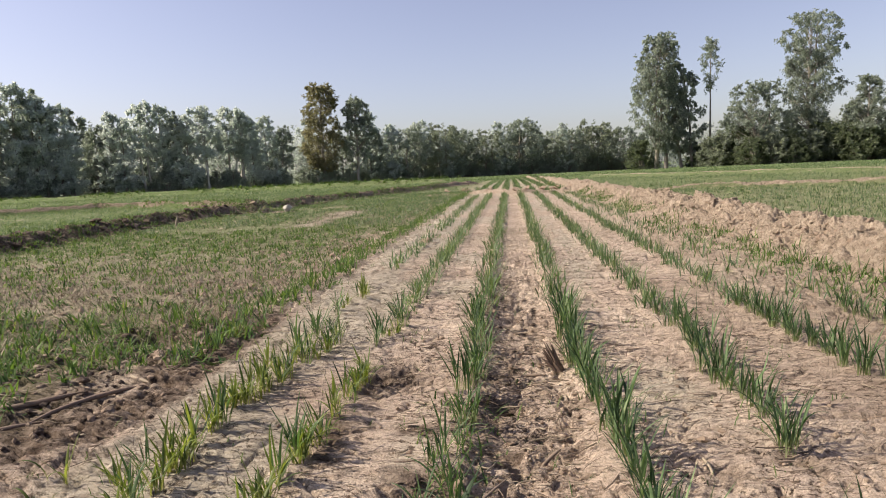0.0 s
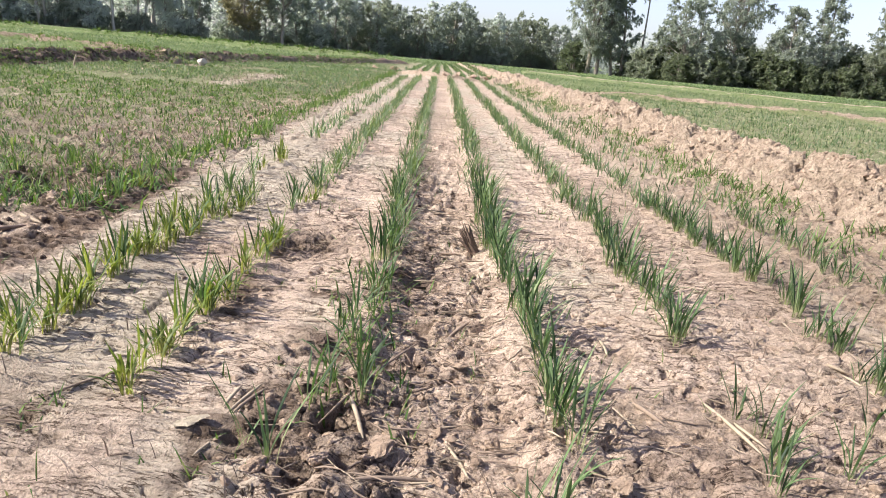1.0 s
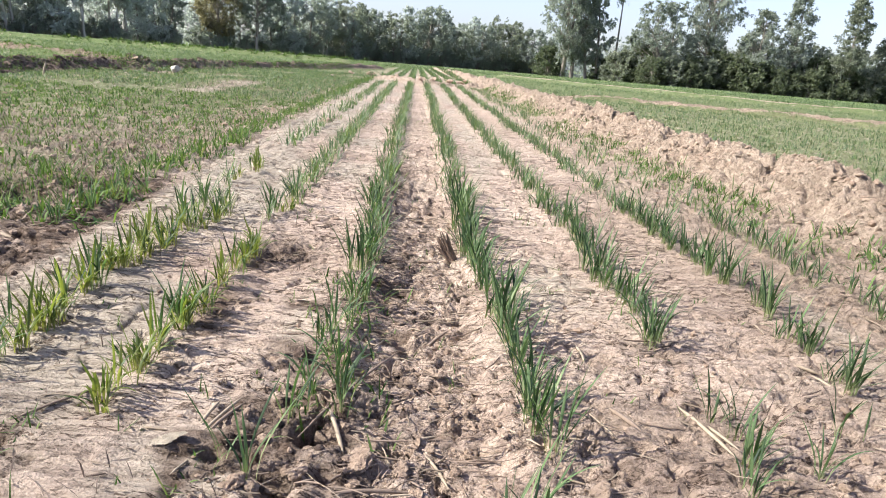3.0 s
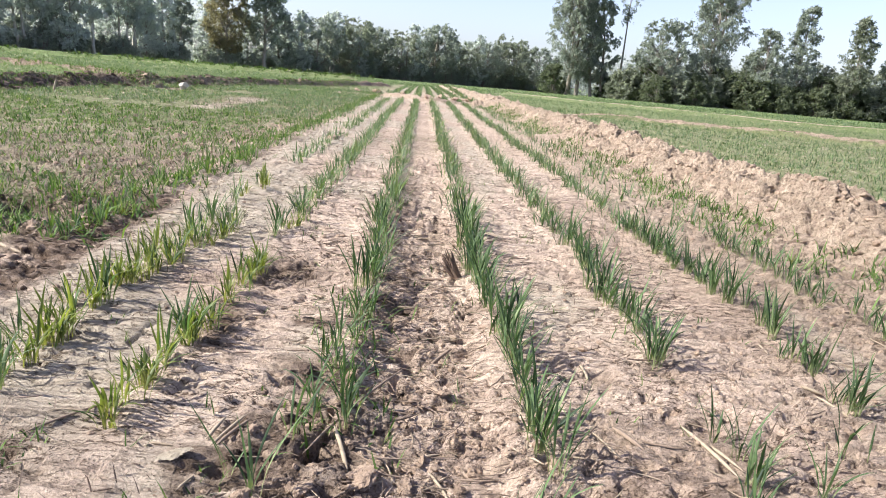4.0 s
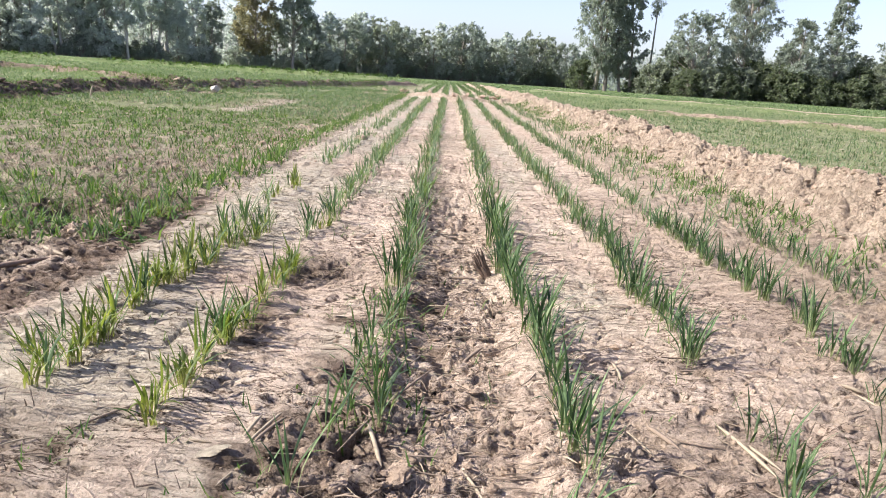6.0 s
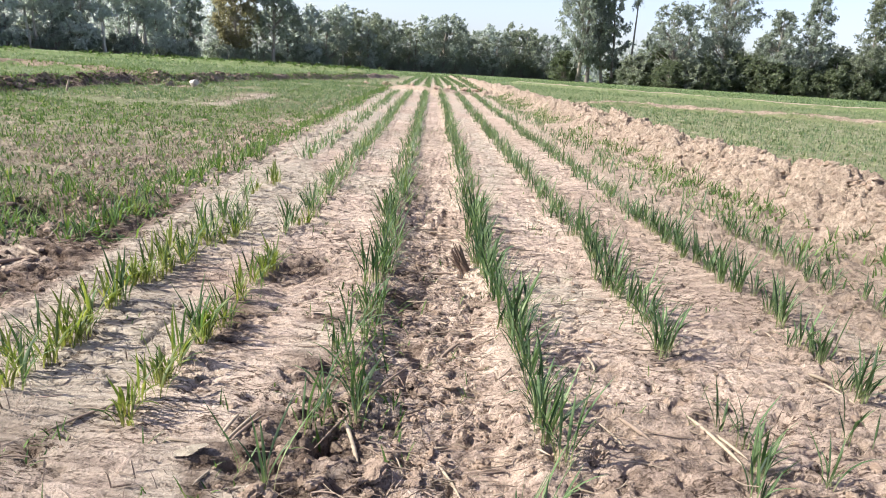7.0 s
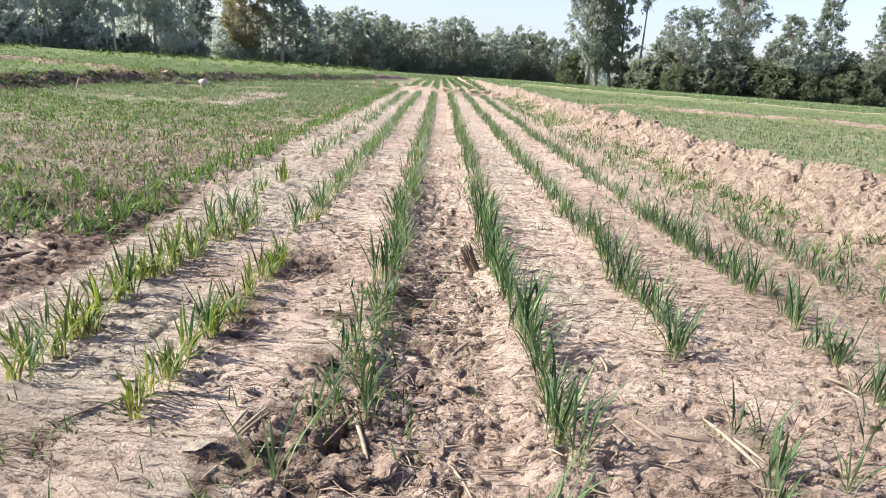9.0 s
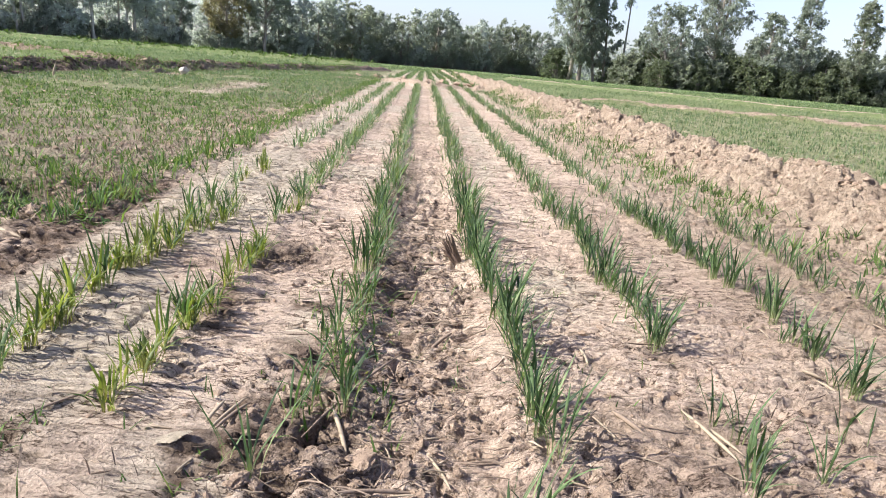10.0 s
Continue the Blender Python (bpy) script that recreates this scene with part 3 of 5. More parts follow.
def build_bank(line, wide, tall, clod, half, label):
    """An earth bank as a strip that follows its line, its foot sunk into the ground."""
    places, p = [], np.array(line[0], float)
    for a, b in zip(line, line[1:]):
        a, b = np.array(a, float), np.array(b, float)
        way, done, full = (b - a) / np.linalg.norm(b - a), 0.0, np.linalg.norm(b - a)
        while done < full:   # long steps behind the walk
            q = a + way * done
            places.append((q, way))
            done += (0.008 if clod > 0.8 else 0.012) + 0.006 * max(0.0, math.hypot(*q) - 2.0) if q[1] > 0.2 else (0.05 if q[1] > -1.0 else 0.6)
    spine = np.array([q for q, _ in places])
    way = np.array([w for _, w in places])
    for n in range(3):   # ease the corners
        way[1:-1] = way[:-2] + way[1:-1] + way[2:]
        way /= np.linalg.norm(way, axis=1, keepdims=True)
    count = int(min(190, 2 * half / 0.006)) if clod > 0.8 else int(min(60, max(12, 2 * half / 0.016)))
    t = np.linspace(-half, half, count)
    x = spine[:, :1] + way[:, 1:] * t[None]
    y = spine[:, 1:] - way[:, :1] * t[None]
    base, rise = height(x, y, False), bank_height(x, y)
    edge = ease(half * 0.99, half * 0.72, np.abs(t))[None]
    along = np.concatenate([[0], np.cumsum(np.linalg.norm(np.diff(spine, axis=0), axis=1))])
    edge = edge * ease(0.0, 1.2, np.minimum(along, along[-1] - along))[:, None]   # it runs out at its ends
    z = base + np.maximum(rise, 0.004) * edge - 0.02 * (1 - edge)
    n, k = x.shape
    i, j = np.meshgrid(np.arange(n - 1), np.arange(k - 1), indexing="ij")
    a = i * k + j
    me = mesh_of("earth_bank", np.stack([x, y, z], -1).reshape(-1, 3), np.stack([a, a + 1, a + k + 1, a + k], -1).reshape(-1, 4), SOIL, True)
    lay_cover(me, x, y)
    tagged(new("earth_bank", me), label, "earth bank", kind="structure")


def build_ground():
    gx = graded(-1600, 1600, -0.58, 0.52, 0.0045, 1.0155, 3.5, 1.10)
    gy = np.concatenate([-np.geomspace(300, 5, 18), -np.linspace(4.8, 0.1, 48), graded(-0.05, 2500, -0.05, 0.72, 0.0044, 1.013, 9.0, 1.07)])
    x, y = np.meshgrid(gx, gy)
    z = height(x, y, False)
    nx, ny = len(gx), len(gy)
    i, j = np.meshgrid(np.arange(ny - 1), np.arange(nx - 1), indexing="ij")
    a = i * nx + j
    faces = np.stack([a, a + 1, a + nx + 1, a + nx], -1).reshape(-1, 4)
    me = mesh_of("ground", np.stack([x, y, z], -1).reshape(-1, 3), faces, SOIL, True)
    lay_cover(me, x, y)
    tagged(new("ground", me), "tan tilled field soil with cracked crust and earth banks", "ground", kind="structure")


build_ground()
for made in BANKS:
    build_bank(*made)
rng = np.random.default_rng(7)


# ---- wheat ----
def wheat_leaf_bank(material, count, lo, hi, broad=(0.0024, 0.0042), lean=(0.05, 0.95), name="leaf"):
    """Single leaves that rise at the origin and bend towards +x."""
    bank = []
    for n in range(count):
        one = np.ones(1)
        long = rng.uniform(lo, hi)
        v, f = blades(np.zeros((1, 3)), 0 * one, one * long, one * rng.uniform(*broad),
                      one * rng.uniform(*lean), one * rng.choice([0.0, 0.2, 0.6, 1.4]) * rng.uniform(0.6, 1.3), 7, 0.4, True)
        v[:, 1] += rng.uniform(-0.02, 0.02) * (v[:, 2] / 0.1) ** 2
        bank.append(mesh_of(name, v, f, material, True))
    return bank


GREEN_LEAVES = wheat_leaf_bank(WHEAT, 60, 0.04, 0.11, (0.0024, 0.0042), (0.03, 0.55))
PALE_LEAVES = wheat_leaf_bank(YOUNG, 48, 0.036, 0.086, (0.0030, 0.0048), (0.03, 0.6))


def wheat_plant(x, y, leaves, bank, label, size=1.0):
    z = float(height(np.array([x]), np.array([y]))[0])
    plant = thing("wheat_plant", (x, y, z - 0.004), label, "wheat", "wheat plants in drilled rows", turn=rng.uniform(0, 6.28), size=size * rng.uniform(0.8, 1.12))
    for n in range(int(leaves * 1.75)):
        leaf = part("leaf", bank[rng.integers(len(bank))], plant)
        r, a = 0.011 * rng.random(), rng.uniform(0, 6.28)
        leaf.matrix_basis = Matrix.Translation((r * math.cos(a), r * math.sin(a), 0)) @ Matrix.Rotation(a + rng.normal(0, 0.9), 4, "Z") @ Matrix.Diagonal((1, 1, rng.uniform(0.7, 1.1), 1))


DEEP = "deep green young wheat plant in a drilled soil row"
PALE = "yellow-green young wheat plant in dry soil"
NEAR_END = 1.3


def near_rows():
    # start of each row, spacing of plants, number of leaves
    for rx, start, gap, leaves, bank, label, size in ((-0.005, 0.155, 0.026, 7, GREEN_LEAVES, DEEP, 1.08), (0.23, 0.43, 0.027, 7, GREEN_LEAVES, DEEP, 1.0),
                                                      (-0.222, 0.66, 0.028, 8, GREEN_LEAVES, DEEP, 0.98), (0.456, 0.56, 0.026, 8, GREEN_LEAVES, DEEP, 0.92),
                                                      (0.678, 0.60, 0.032, 7, GREEN_LEAVES, DEEP, 0.85)):
        y = start
        while y < NEAR_END:
            wheat_plant(rx + 0.010 * rng.standard_normal() + 0.010 * math.sin(y * 5 + rx * 9), y, int(leaves + rng.integers(-2, 3)), bank, label, size)
            y += gap * rng.uniform(0.6, 1.5)
    for x, y, n in ((-0.207, 0.245, 7), (-0.22, 0.29, 5), (-0.237, 0.41, 6), (-0.232, 0.36, 5), (-0.224, 0.52, 8), (-0.215, 0.56, 6), (-0.262, 0.20, 4),
                    (-0.28, 0.11, 4), (-0.25, 0.27, 4), (0.214, 0.15, 7), (0.222, 0.19, 6), (0.205, 0.12, 6), (0.28, 0.13, 4), (0.457, 0.44, 9), (0.44, 0.47, 7),
                    (0.425, 0.31, 8), (0.422, 0.34, 5), (0.355, 0.22, 3), (-0.02, 0.06, 5), (-0.03, 0.03, 4), (0.674, 0.50, 7), (0.69, 0.46, 7)):
        wheat_plant(x, y, n, GREEN_LEAVES, DEEP, 0.95)
        wheat_plant(x + rng.normal(0, 0.016), y + rng.normal(0, 0.016), n - 2, GREEN_LEAVES, DEEP, 0.75)
    first = ((-0.460, 0.215, 8), (-0.450, 0.228, 4), (-0.444, 0.275, 8), (-0.447, 0.30, 4), (-0.445, 0.33, 7), (-0.437, 0.39, 8), (-0.435, 0.41, 7), (-0.44, 0.43, 7),
                    (-0.43, 0.46, 7), (-0.433, 0.50, 6), (-0.43, 0.54, 6), (-0.44, 0.60, 4), (-0.435, 0.66, 5), (-0.43, 0.70, 8), (-0.425, 0.73, 8), (-0.43, 0.77, 7))
    second = ((-0.604, 0.24, 7), (-0.61, 0.28, 8), (-0.6, 0.31, 6), (-0.606, 0.36, 7), (-0.61, 0.38, 8), (-0.605, 0.41, 7), (-0.61, 0.44, 5), (-0.61, 0.49, 7),
                    (-0.615, 0.52, 7), (-0.618, 0.60, 8), (-0.61, 0.63, 8), (-0.60, 0.66, 7), (-0.595, 0.69, 7), (-0.583, 0.73, 8), (-0.58, 0.77, 6), (-0.57, 0.82, 6),
                    (-0.555, 0.88, 7), (-0.549, 0.92, 7), (-0.55, 0.96, 6), (-0.545, 1.0, 5), (-0.596, 1.50, 6), (-0.60, 1.54, 5), (-0.74, 0.34, 3), (-0.72, 0.26, 3))
    for x, y, n in first + second:
        wheat_plant(x, y, n, PALE_LEAVES, PALE)
        wheat_plant(x + rng.normal(0, 0.012), y + rng.normal(0, 0.014), n - 2, PALE_LEAVES if rng.random() < 0.6 else GREEN_LEAVES, PALE, 0.9)
    for n in range(16):
        y = 0.60 + 0.036 * n
        wheat_plant(-0.628 + 0.035 * (y - 0.6) + rng.normal(0, 0.014), y, int(rng.integers(5, 9)), PALE_LEAVES if n < 9 else GREEN_LEAVES, PALE, 1.0)
    for x, y in ((-0.62, 1.28), (-0.635, 1.33), (-0.63, 1.37), (-0.628, 1.42), (-0.625, 1.6), (-0.62, 1.65), (-0.875, 0.87), (-0.84, 0.86), (-0.86, 0.93), (-0.83, 0.99), (-0.85, 1.03),
                 (-0.83, 1.10), (-0.825, 1.15), (-0.86, 1.17), (-0.88, 1.06), (-0.92, 0.96), (-0.80, 1.2), (-0.66, 0.33), (-0.65, 0.38), (-0.655, 0.45), (-0.645, 0.5)):
        wheat_plant(x, y, int(rng.integers(5, 9)), GREEN_LEAVES if rng.random() < 0.6 else PALE_LEAVES, PALE, 0.9)
    y = 0.98
    while y < NEAR_END:
        wheat_plant(-0.44 + 0.012 * rng.standard_normal(), y, int(rng.integers(6, 9)), PALE_LEAVES if rng.random() < 0.4 else GREEN_LEAVES, PALE, 0.9)
        y += 0.034 * rng.uniform(0.6, 1.5)


near_rows()


def tufts(xy, leaves, length, width, lean=(0.05, 0.85), curl=(0.1, 1.0), spread=0.014, steps=3):
    """Many plants as blades: xy rows of places."""
    n = len(xy)
    base = np.repeat(xy, leaves, 0) + rng.normal(0, spread, (n * leaves, 2))
    tall = np.repeat(rng.uniform(0.75, 1.15, n), leaves)
    z = height(base[:, 0], base[:, 1]) - 0.004
    k = len(base)
    return blades(np.column_stack([base, z]), rng.uniform(0, 6.283, k), rng.uniform(*length, k) * tall, rng.uniform(*width, k), rng.uniform(*lean, k), rng.uniform(*curl, k), steps)


def row_places(rows, y0, y1, gap, jitter, keep=1.0):
    places = []
    for rx in rows:
        n = int((y1 - y0) / gap)
        y = y0 + (np.arange(n) + rng.uniform(0, 1, n)) * gap
        p = np.column_stack([rx + jitter * rng.standard_normal(n), y])
        places.append(p[rng.random(n) < keep])
    return np.concatenate(places)


def keep_by(places, limit, scale, seed):
    """Thins places out in patches."""
    return places[layered(places[:, 0] * scale, places[:, 1] * scale, seed, 3) > limit]


def in_view(p, slack=1.2):
    """Plan places ahead of the walk, with room at the sides."""
    return (p[:, 1] > -0.2) & (np.abs(p[:, 0] + 0.1) < 0.95 * (p[:, 1] + 0.5) + slack)


def far_rows():
    pieces = [tufts(row_places(ROWS[2:7], NEAR_END, 4.5, 0.024, 0.013, 0.85), 9, (0.03, 0.085), (0.0026, 0.0045)),
              tufts(row_places(ROWS[2:7], 4.5, 9.1, 0.028, 0.015, 0.85), 6, (0.03, 0.085), (0.004, 0.006)),
              tufts(row_places(ROWS[1:2], 2.0, 9.1, 0.04, 0.02, 0.8), 7, (0.03, 0.08), (0.0035, 0.0055)),
              tufts(row_places(ROWS[7:8], NEAR_END, 9.1, 0.035, 0.04, 0.8), 6, (0.03, 0.08), (0.0035, 0.0055)),
              tufts(row_places((-0.66, -0.435, -0.222, -0.005, 0.23, 0.456, 0.69), 9.9, 28, 0.045, 0.025, 0.85), 4, (0.05, 0.10), (0.010, 0.016), steps=2)]
    v, f = joined(pieces)
    tagged(new("wheat_rows", mesh_of("wheat_rows", v, f, WHEAT_FAR, True)), "rows of young green wheat receding over tan soil", "wheat", kind="stuff")
    v, f = tufts(keep_by(row_places((0.79, 0.86, 0.92), 0.7, 9.0, 0.028, 0.04, 0.85), -0.18, 4.0, 143), 10, (0.016, 0.06), (0.0026, 0.0046), (0.1, 1.2))
    tagged(new("straggling_wheat", mesh_of("straggling_wheat", v, f, WEED, True)), "straggling dark wheat along the foot of a tan bank", "wheat", kind="stuff")


far_rows()


def sprouts():
    """Tiny stray blades on the bare strips."""
    n = 900
    p = np.column_stack([rng.uniform(-0.8, 1.0, n), rng.uniform(0, 1, n) ** 1.4 * 4.0])
    p = p[layered(p[:, 0] * 5, p[:, 1] * 3, 131, 3) > -0.1]
    bushy = np.concatenate([np.column_stack([rng.normal(-0.215, 0.03, 26), rng.uniform(0.16, 0.62, 26)]), np.column_stack([rng.normal(-1.15, 0.17, 260), rng.uniform(0.82, 1.5, 260)])])
    corner = np.column_stack([rng.normal(-0.515, 0.014, 14), rng.normal(0.135, 0.03, 14)])
    v, f = joined([tufts(corner, 4, (0.006, 0.024), (0.0014, 0.0026), (0.1, 1.2), spread=0.008), tufts(p, 3, (0.01, 0.035), (0.0012, 0.0024), (0.1, 1.1), spread=0.008), tufts(bushy, 9, (0.012, 0.05), (0.0018, 0.0036), (0.1, 1.2), spread=0.014)])
    tagged(new("stray_sprouts", mesh_of("stray_sprouts", v, f, WEED, True)), "tiny stray grass sprouts on bare soil", "grass", kind="stuff")


sprouts()


def left_strip():
    rows = np.arange(-3.25, -0.84, 0.17)
    near = keep_by(keep_by(row_places(rows, -0.1, 4.5, 0.0225, 0.045), -0.5, 2.6, 111), -0.38, 7.0, 112)
    far = keep_by(keep_by(row_places(rows, 4.5, 11.5, 0.021, 0.05), -0.45, 1.5, 113), -0.38, 5.0, 114)
    edge = keep_by(row_places((-0.86,), 1.3, 10.0, 0.03, 0.03), -0.12, 2.4, 117)
    # bare places: a dry straw patch and the poor brown ground beside the rows
    spare = far[~((np.abs(far[:, 0] + 1.88) < 0.22) & (far[:, 1] > 4.5) & (far[:, 1] < 6.6) & (rng.random(len(far)) < 0.9))]
    near = near[(near[:, 0] < -1.02) | (near[:, 1] > 0.85)]
    x, y = near[:, 0], near[:, 1]
    poor = band(x + 0.2 * layered(x * 3, y * 3, 115, 2), -2.4, -0.98, 0.15) * band(y + 0.25 * layered(x * 2, y * 2, 116, 2), 1.45, 2.15, 0.1)
    poor = np.maximum(poor, band(x, -1.2, -0.86, 0.05) * band(y + 0.1 * layered(x * 3, y * 3, 118, 2), 1.25, 1.7, 0.06))
    near = near[rng.random(len(near)) > 0.36 * poor]
    near = near[in_view(near)]
    close = near[:, 1] < 1.6
    pieces = [tufts(near[close], 18, (0.016, 0.058), (0.004, 0.007), (0.1, 1.2), (0.1, 1.4), 0.020, 2),
              tufts(near[~close], 19, (0.012, 0.042), (0.0038, 0.0066), (0.1, 1.3), (0.1, 1.4), 0.024, 2),
              tufts(edge, 9, (0.03, 0.08), (0.0026, 0.0046))]
    t = rng.uniform(-1, 15, 3600)
    along = np.column_stack([np.interp(t, [q[1] for q in BUND_LEFT], [q[0] for q in BUND_LEFT]) + rng.normal(0.0, 0.13, len(t)), t])
    pieces.append(tufts(keep_by(along, -0.3, 1.5, 119), 8, (0.015, 0.05), (0.004, 0.007), (0.2, 1.2), steps=2))
    for line, count, tall, broad, wide in ((BUND_LEFT_FAR, 1500, (0.02, 0.07), (0.006, 0.011), 0.12), (BUND_LEFT_LAST, 2600, (0.07, 0.18), (0.02, 0.04), 0.25)):
        q = np.array(line)
        far_along = np.concatenate([[0], np.cumsum(np.hypot(*np.diff(q, axis=0).T))])
        t = rng.uniform(0, far_along[-1], count)
        p = np.column_stack([np.interp(t, far_along, q[:, k]) for k in (0, 1)]) + rng.normal(0, wide, (count, 2))
        pieces.append(tufts(keep_by(p, -0.2, 0.7, 161), 6, tall, broad, (0.2, 1.2), steps=2))
    v, f = joined(pieces)
    tagged(new("weedy_wheat", mesh_of("weedy_wheat", v, f, WEED, True)), "patchy weedy wheat seedlings on brown tilled soil", "wheat", kind="stuff")
    v, f = tufts(spare, 13, (0.014, 0.046), (0.004, 0.007), (0.1, 1.2), spread=0.026, steps=2)
    tagged(new("sparse_wheat", mesh_of("sparse_wheat", v, f, WHEAT_FAR, True)), "low green wheat seedlings before a weedy bank", "wheat", kind="stuff")


left_strip()


def dead_grass():
    for name, label, mat, count, seed in (("dead_grass", "short brown dead grass among the weedy wheat", TWIG, 5500, 151), ("dry_stubble", "short pale dry stubble among the weedy wheat", STRAW, 2600, 153)):
        p = np.column_stack([rng.uniform(-3.2, -0.86, count), 0.9 + 7.5 * rng.random(count) ** 1.5])
        p = keep_by(p[in_view(p, 0.3)], -0.15, 2.0, seed)
        p = np.concatenate([p, np.column_stack([rng.uniform(-2.4, -0.9, 1000), rng.normal(1.75, 0.28, 1000)])])
        if mat is STRAW:   # a dry patch in the far corner of the strip
            p = np.concatenate([p, np.column_stack([rng.normal(-1.88, 0.10, 420), rng.normal(5.5, 0.5, 420)])])
        v, f = tufts(p, 5, (0.012, 0.05), (0.0016, 0.0034), (0.5, 1.5), spread=0.022, steps=2)
        tagged(new(name, mesh_of(name, v, f, mat, True)), label, "grass", kind="stuff")


dead_grass()


def dry_sprouts():
    """Thin dead shoots that stand on the crust between the rows."""
    p = np.column_stack([rng.uniform(-0.75, 0.95, 520), 0.05 + 1.7 * rng.random(520) ** 1.4])
    v, f = tufts(p, 2, (0.010, 0.034), (0.0009, 0.0018), (0.0, 0.7), spread=0.006)
    tagged(new("dry_sprouts", mesh_of("dry_sprouts", v, f, TWIG, True)), "thin brown dead shoots standing on dry crust", "grass", kind="stuff")


dry_sprouts()


def scatter_plan(count, lo, hi):
    """Places between two distances ahead of the field's near edge."""
    wide = 1.25 if hi < 10 else 0.85
    a = rng.uniform(-wide, wide, count)
    r = np.sqrt(rng.uniform(lo * lo, hi * hi, count))
    return np.column_stack([r * np.sin(a), r * np.cos(a)])


def wide_fields():
    pieces = []
    for count, lo, hi, leaves, length, width in ((21000, 1.4, 9, 5, (0.015, 0.055), (0.0035, 0.006)), (15000, 9, 20, 4, (0.03, 0.075), (0.008, 0.014)),
                                                 (15000, 20, 42, 3, (0.05, 0.09), (0.028, 0.05)), (10000, 42, 80, 2, (0.06, 0.11), (0.06, 0.11))):
        p = scatter_plan(count, lo, hi)
        x, y = p[:, 0], p[:, 1]
        outside = (x > 1.34) | (x < -3.75 + 0.11 * np.clip(y - 7, 0, 30)) | (y > 10.6)
        middle = (np.abs(x + 0.1) < 0.95) & (y < 28)
        p = p[outside & ~middle & (bank_cover(x, y) < 0.5)]
        p = keep_by(p, -0.45 if hi > 10 else -0.75, 0.8, 121)
        # drilled rows still show in the nearer part
        if hi < 10:
            p[:, 0] = np.round(p[:, 0] / 0.2) * 0.2 + rng.normal(0, 0.035, len(p))
        if hi < 25:
            left = p[p[:, 0] < -3]
            p = np.concatenate([p, left + rng.normal(0, 0.12, left.shape)])
        pieces.append(tufts(p, leaves, length, width, spread=0.02 if hi < 10 else 0.06, steps=2 if hi < 10 else 1))
    v, f = joined(pieces)
    tagged(new("field_wheat", mesh_of("field_wheat", v, f, WHEAT_FAR, True)), "green carpet of young wheat across flat fields", "wheat", kind="stuff")


wide_fields()


# ---- clods, straw and litter ----
def lump_mesh(name, radius, material, detail=2, flat=0.75, seed=0, cut_at=0.55, ragged=1.0):
    bm = bmesh.new()
    bmesh.ops.create_icosphere(bm, subdivisions=detail, radius=1.0)
    for v in bm.verts:
        # broken along flat faces, with a ragged skin
        p = v.co.copy()
        for k in range(7):
            cut = Vector((math.sin(seed * 7.1 + k * 2.3), math.cos(seed * 3.3 + k * 4.1), math.sin(seed * 1.7 + k * 5.9))).normalized()
            over = p.dot(cut) - (cut_at + 0.3 * abs(math.sin(seed * 5.0 + k * 1.3)))
            if over > 0:
                p -= cut * over
        d = noise.noise(v.co * 1.3 + Vector((seed * 3.7, 0, 0))) * 0.45 + noise.noise(v.co * 3.7 + Vector((0, seed * 2.9, 0))) * 0.30
        v.co = Vector((p.x, p.y, p.z * flat)) * radius * (1 + d * ragged)
    me = bpy.data.meshes.new(name)
    bm.to_mesh(me)
    bm.free()
    me.materials.append(material)
    return me


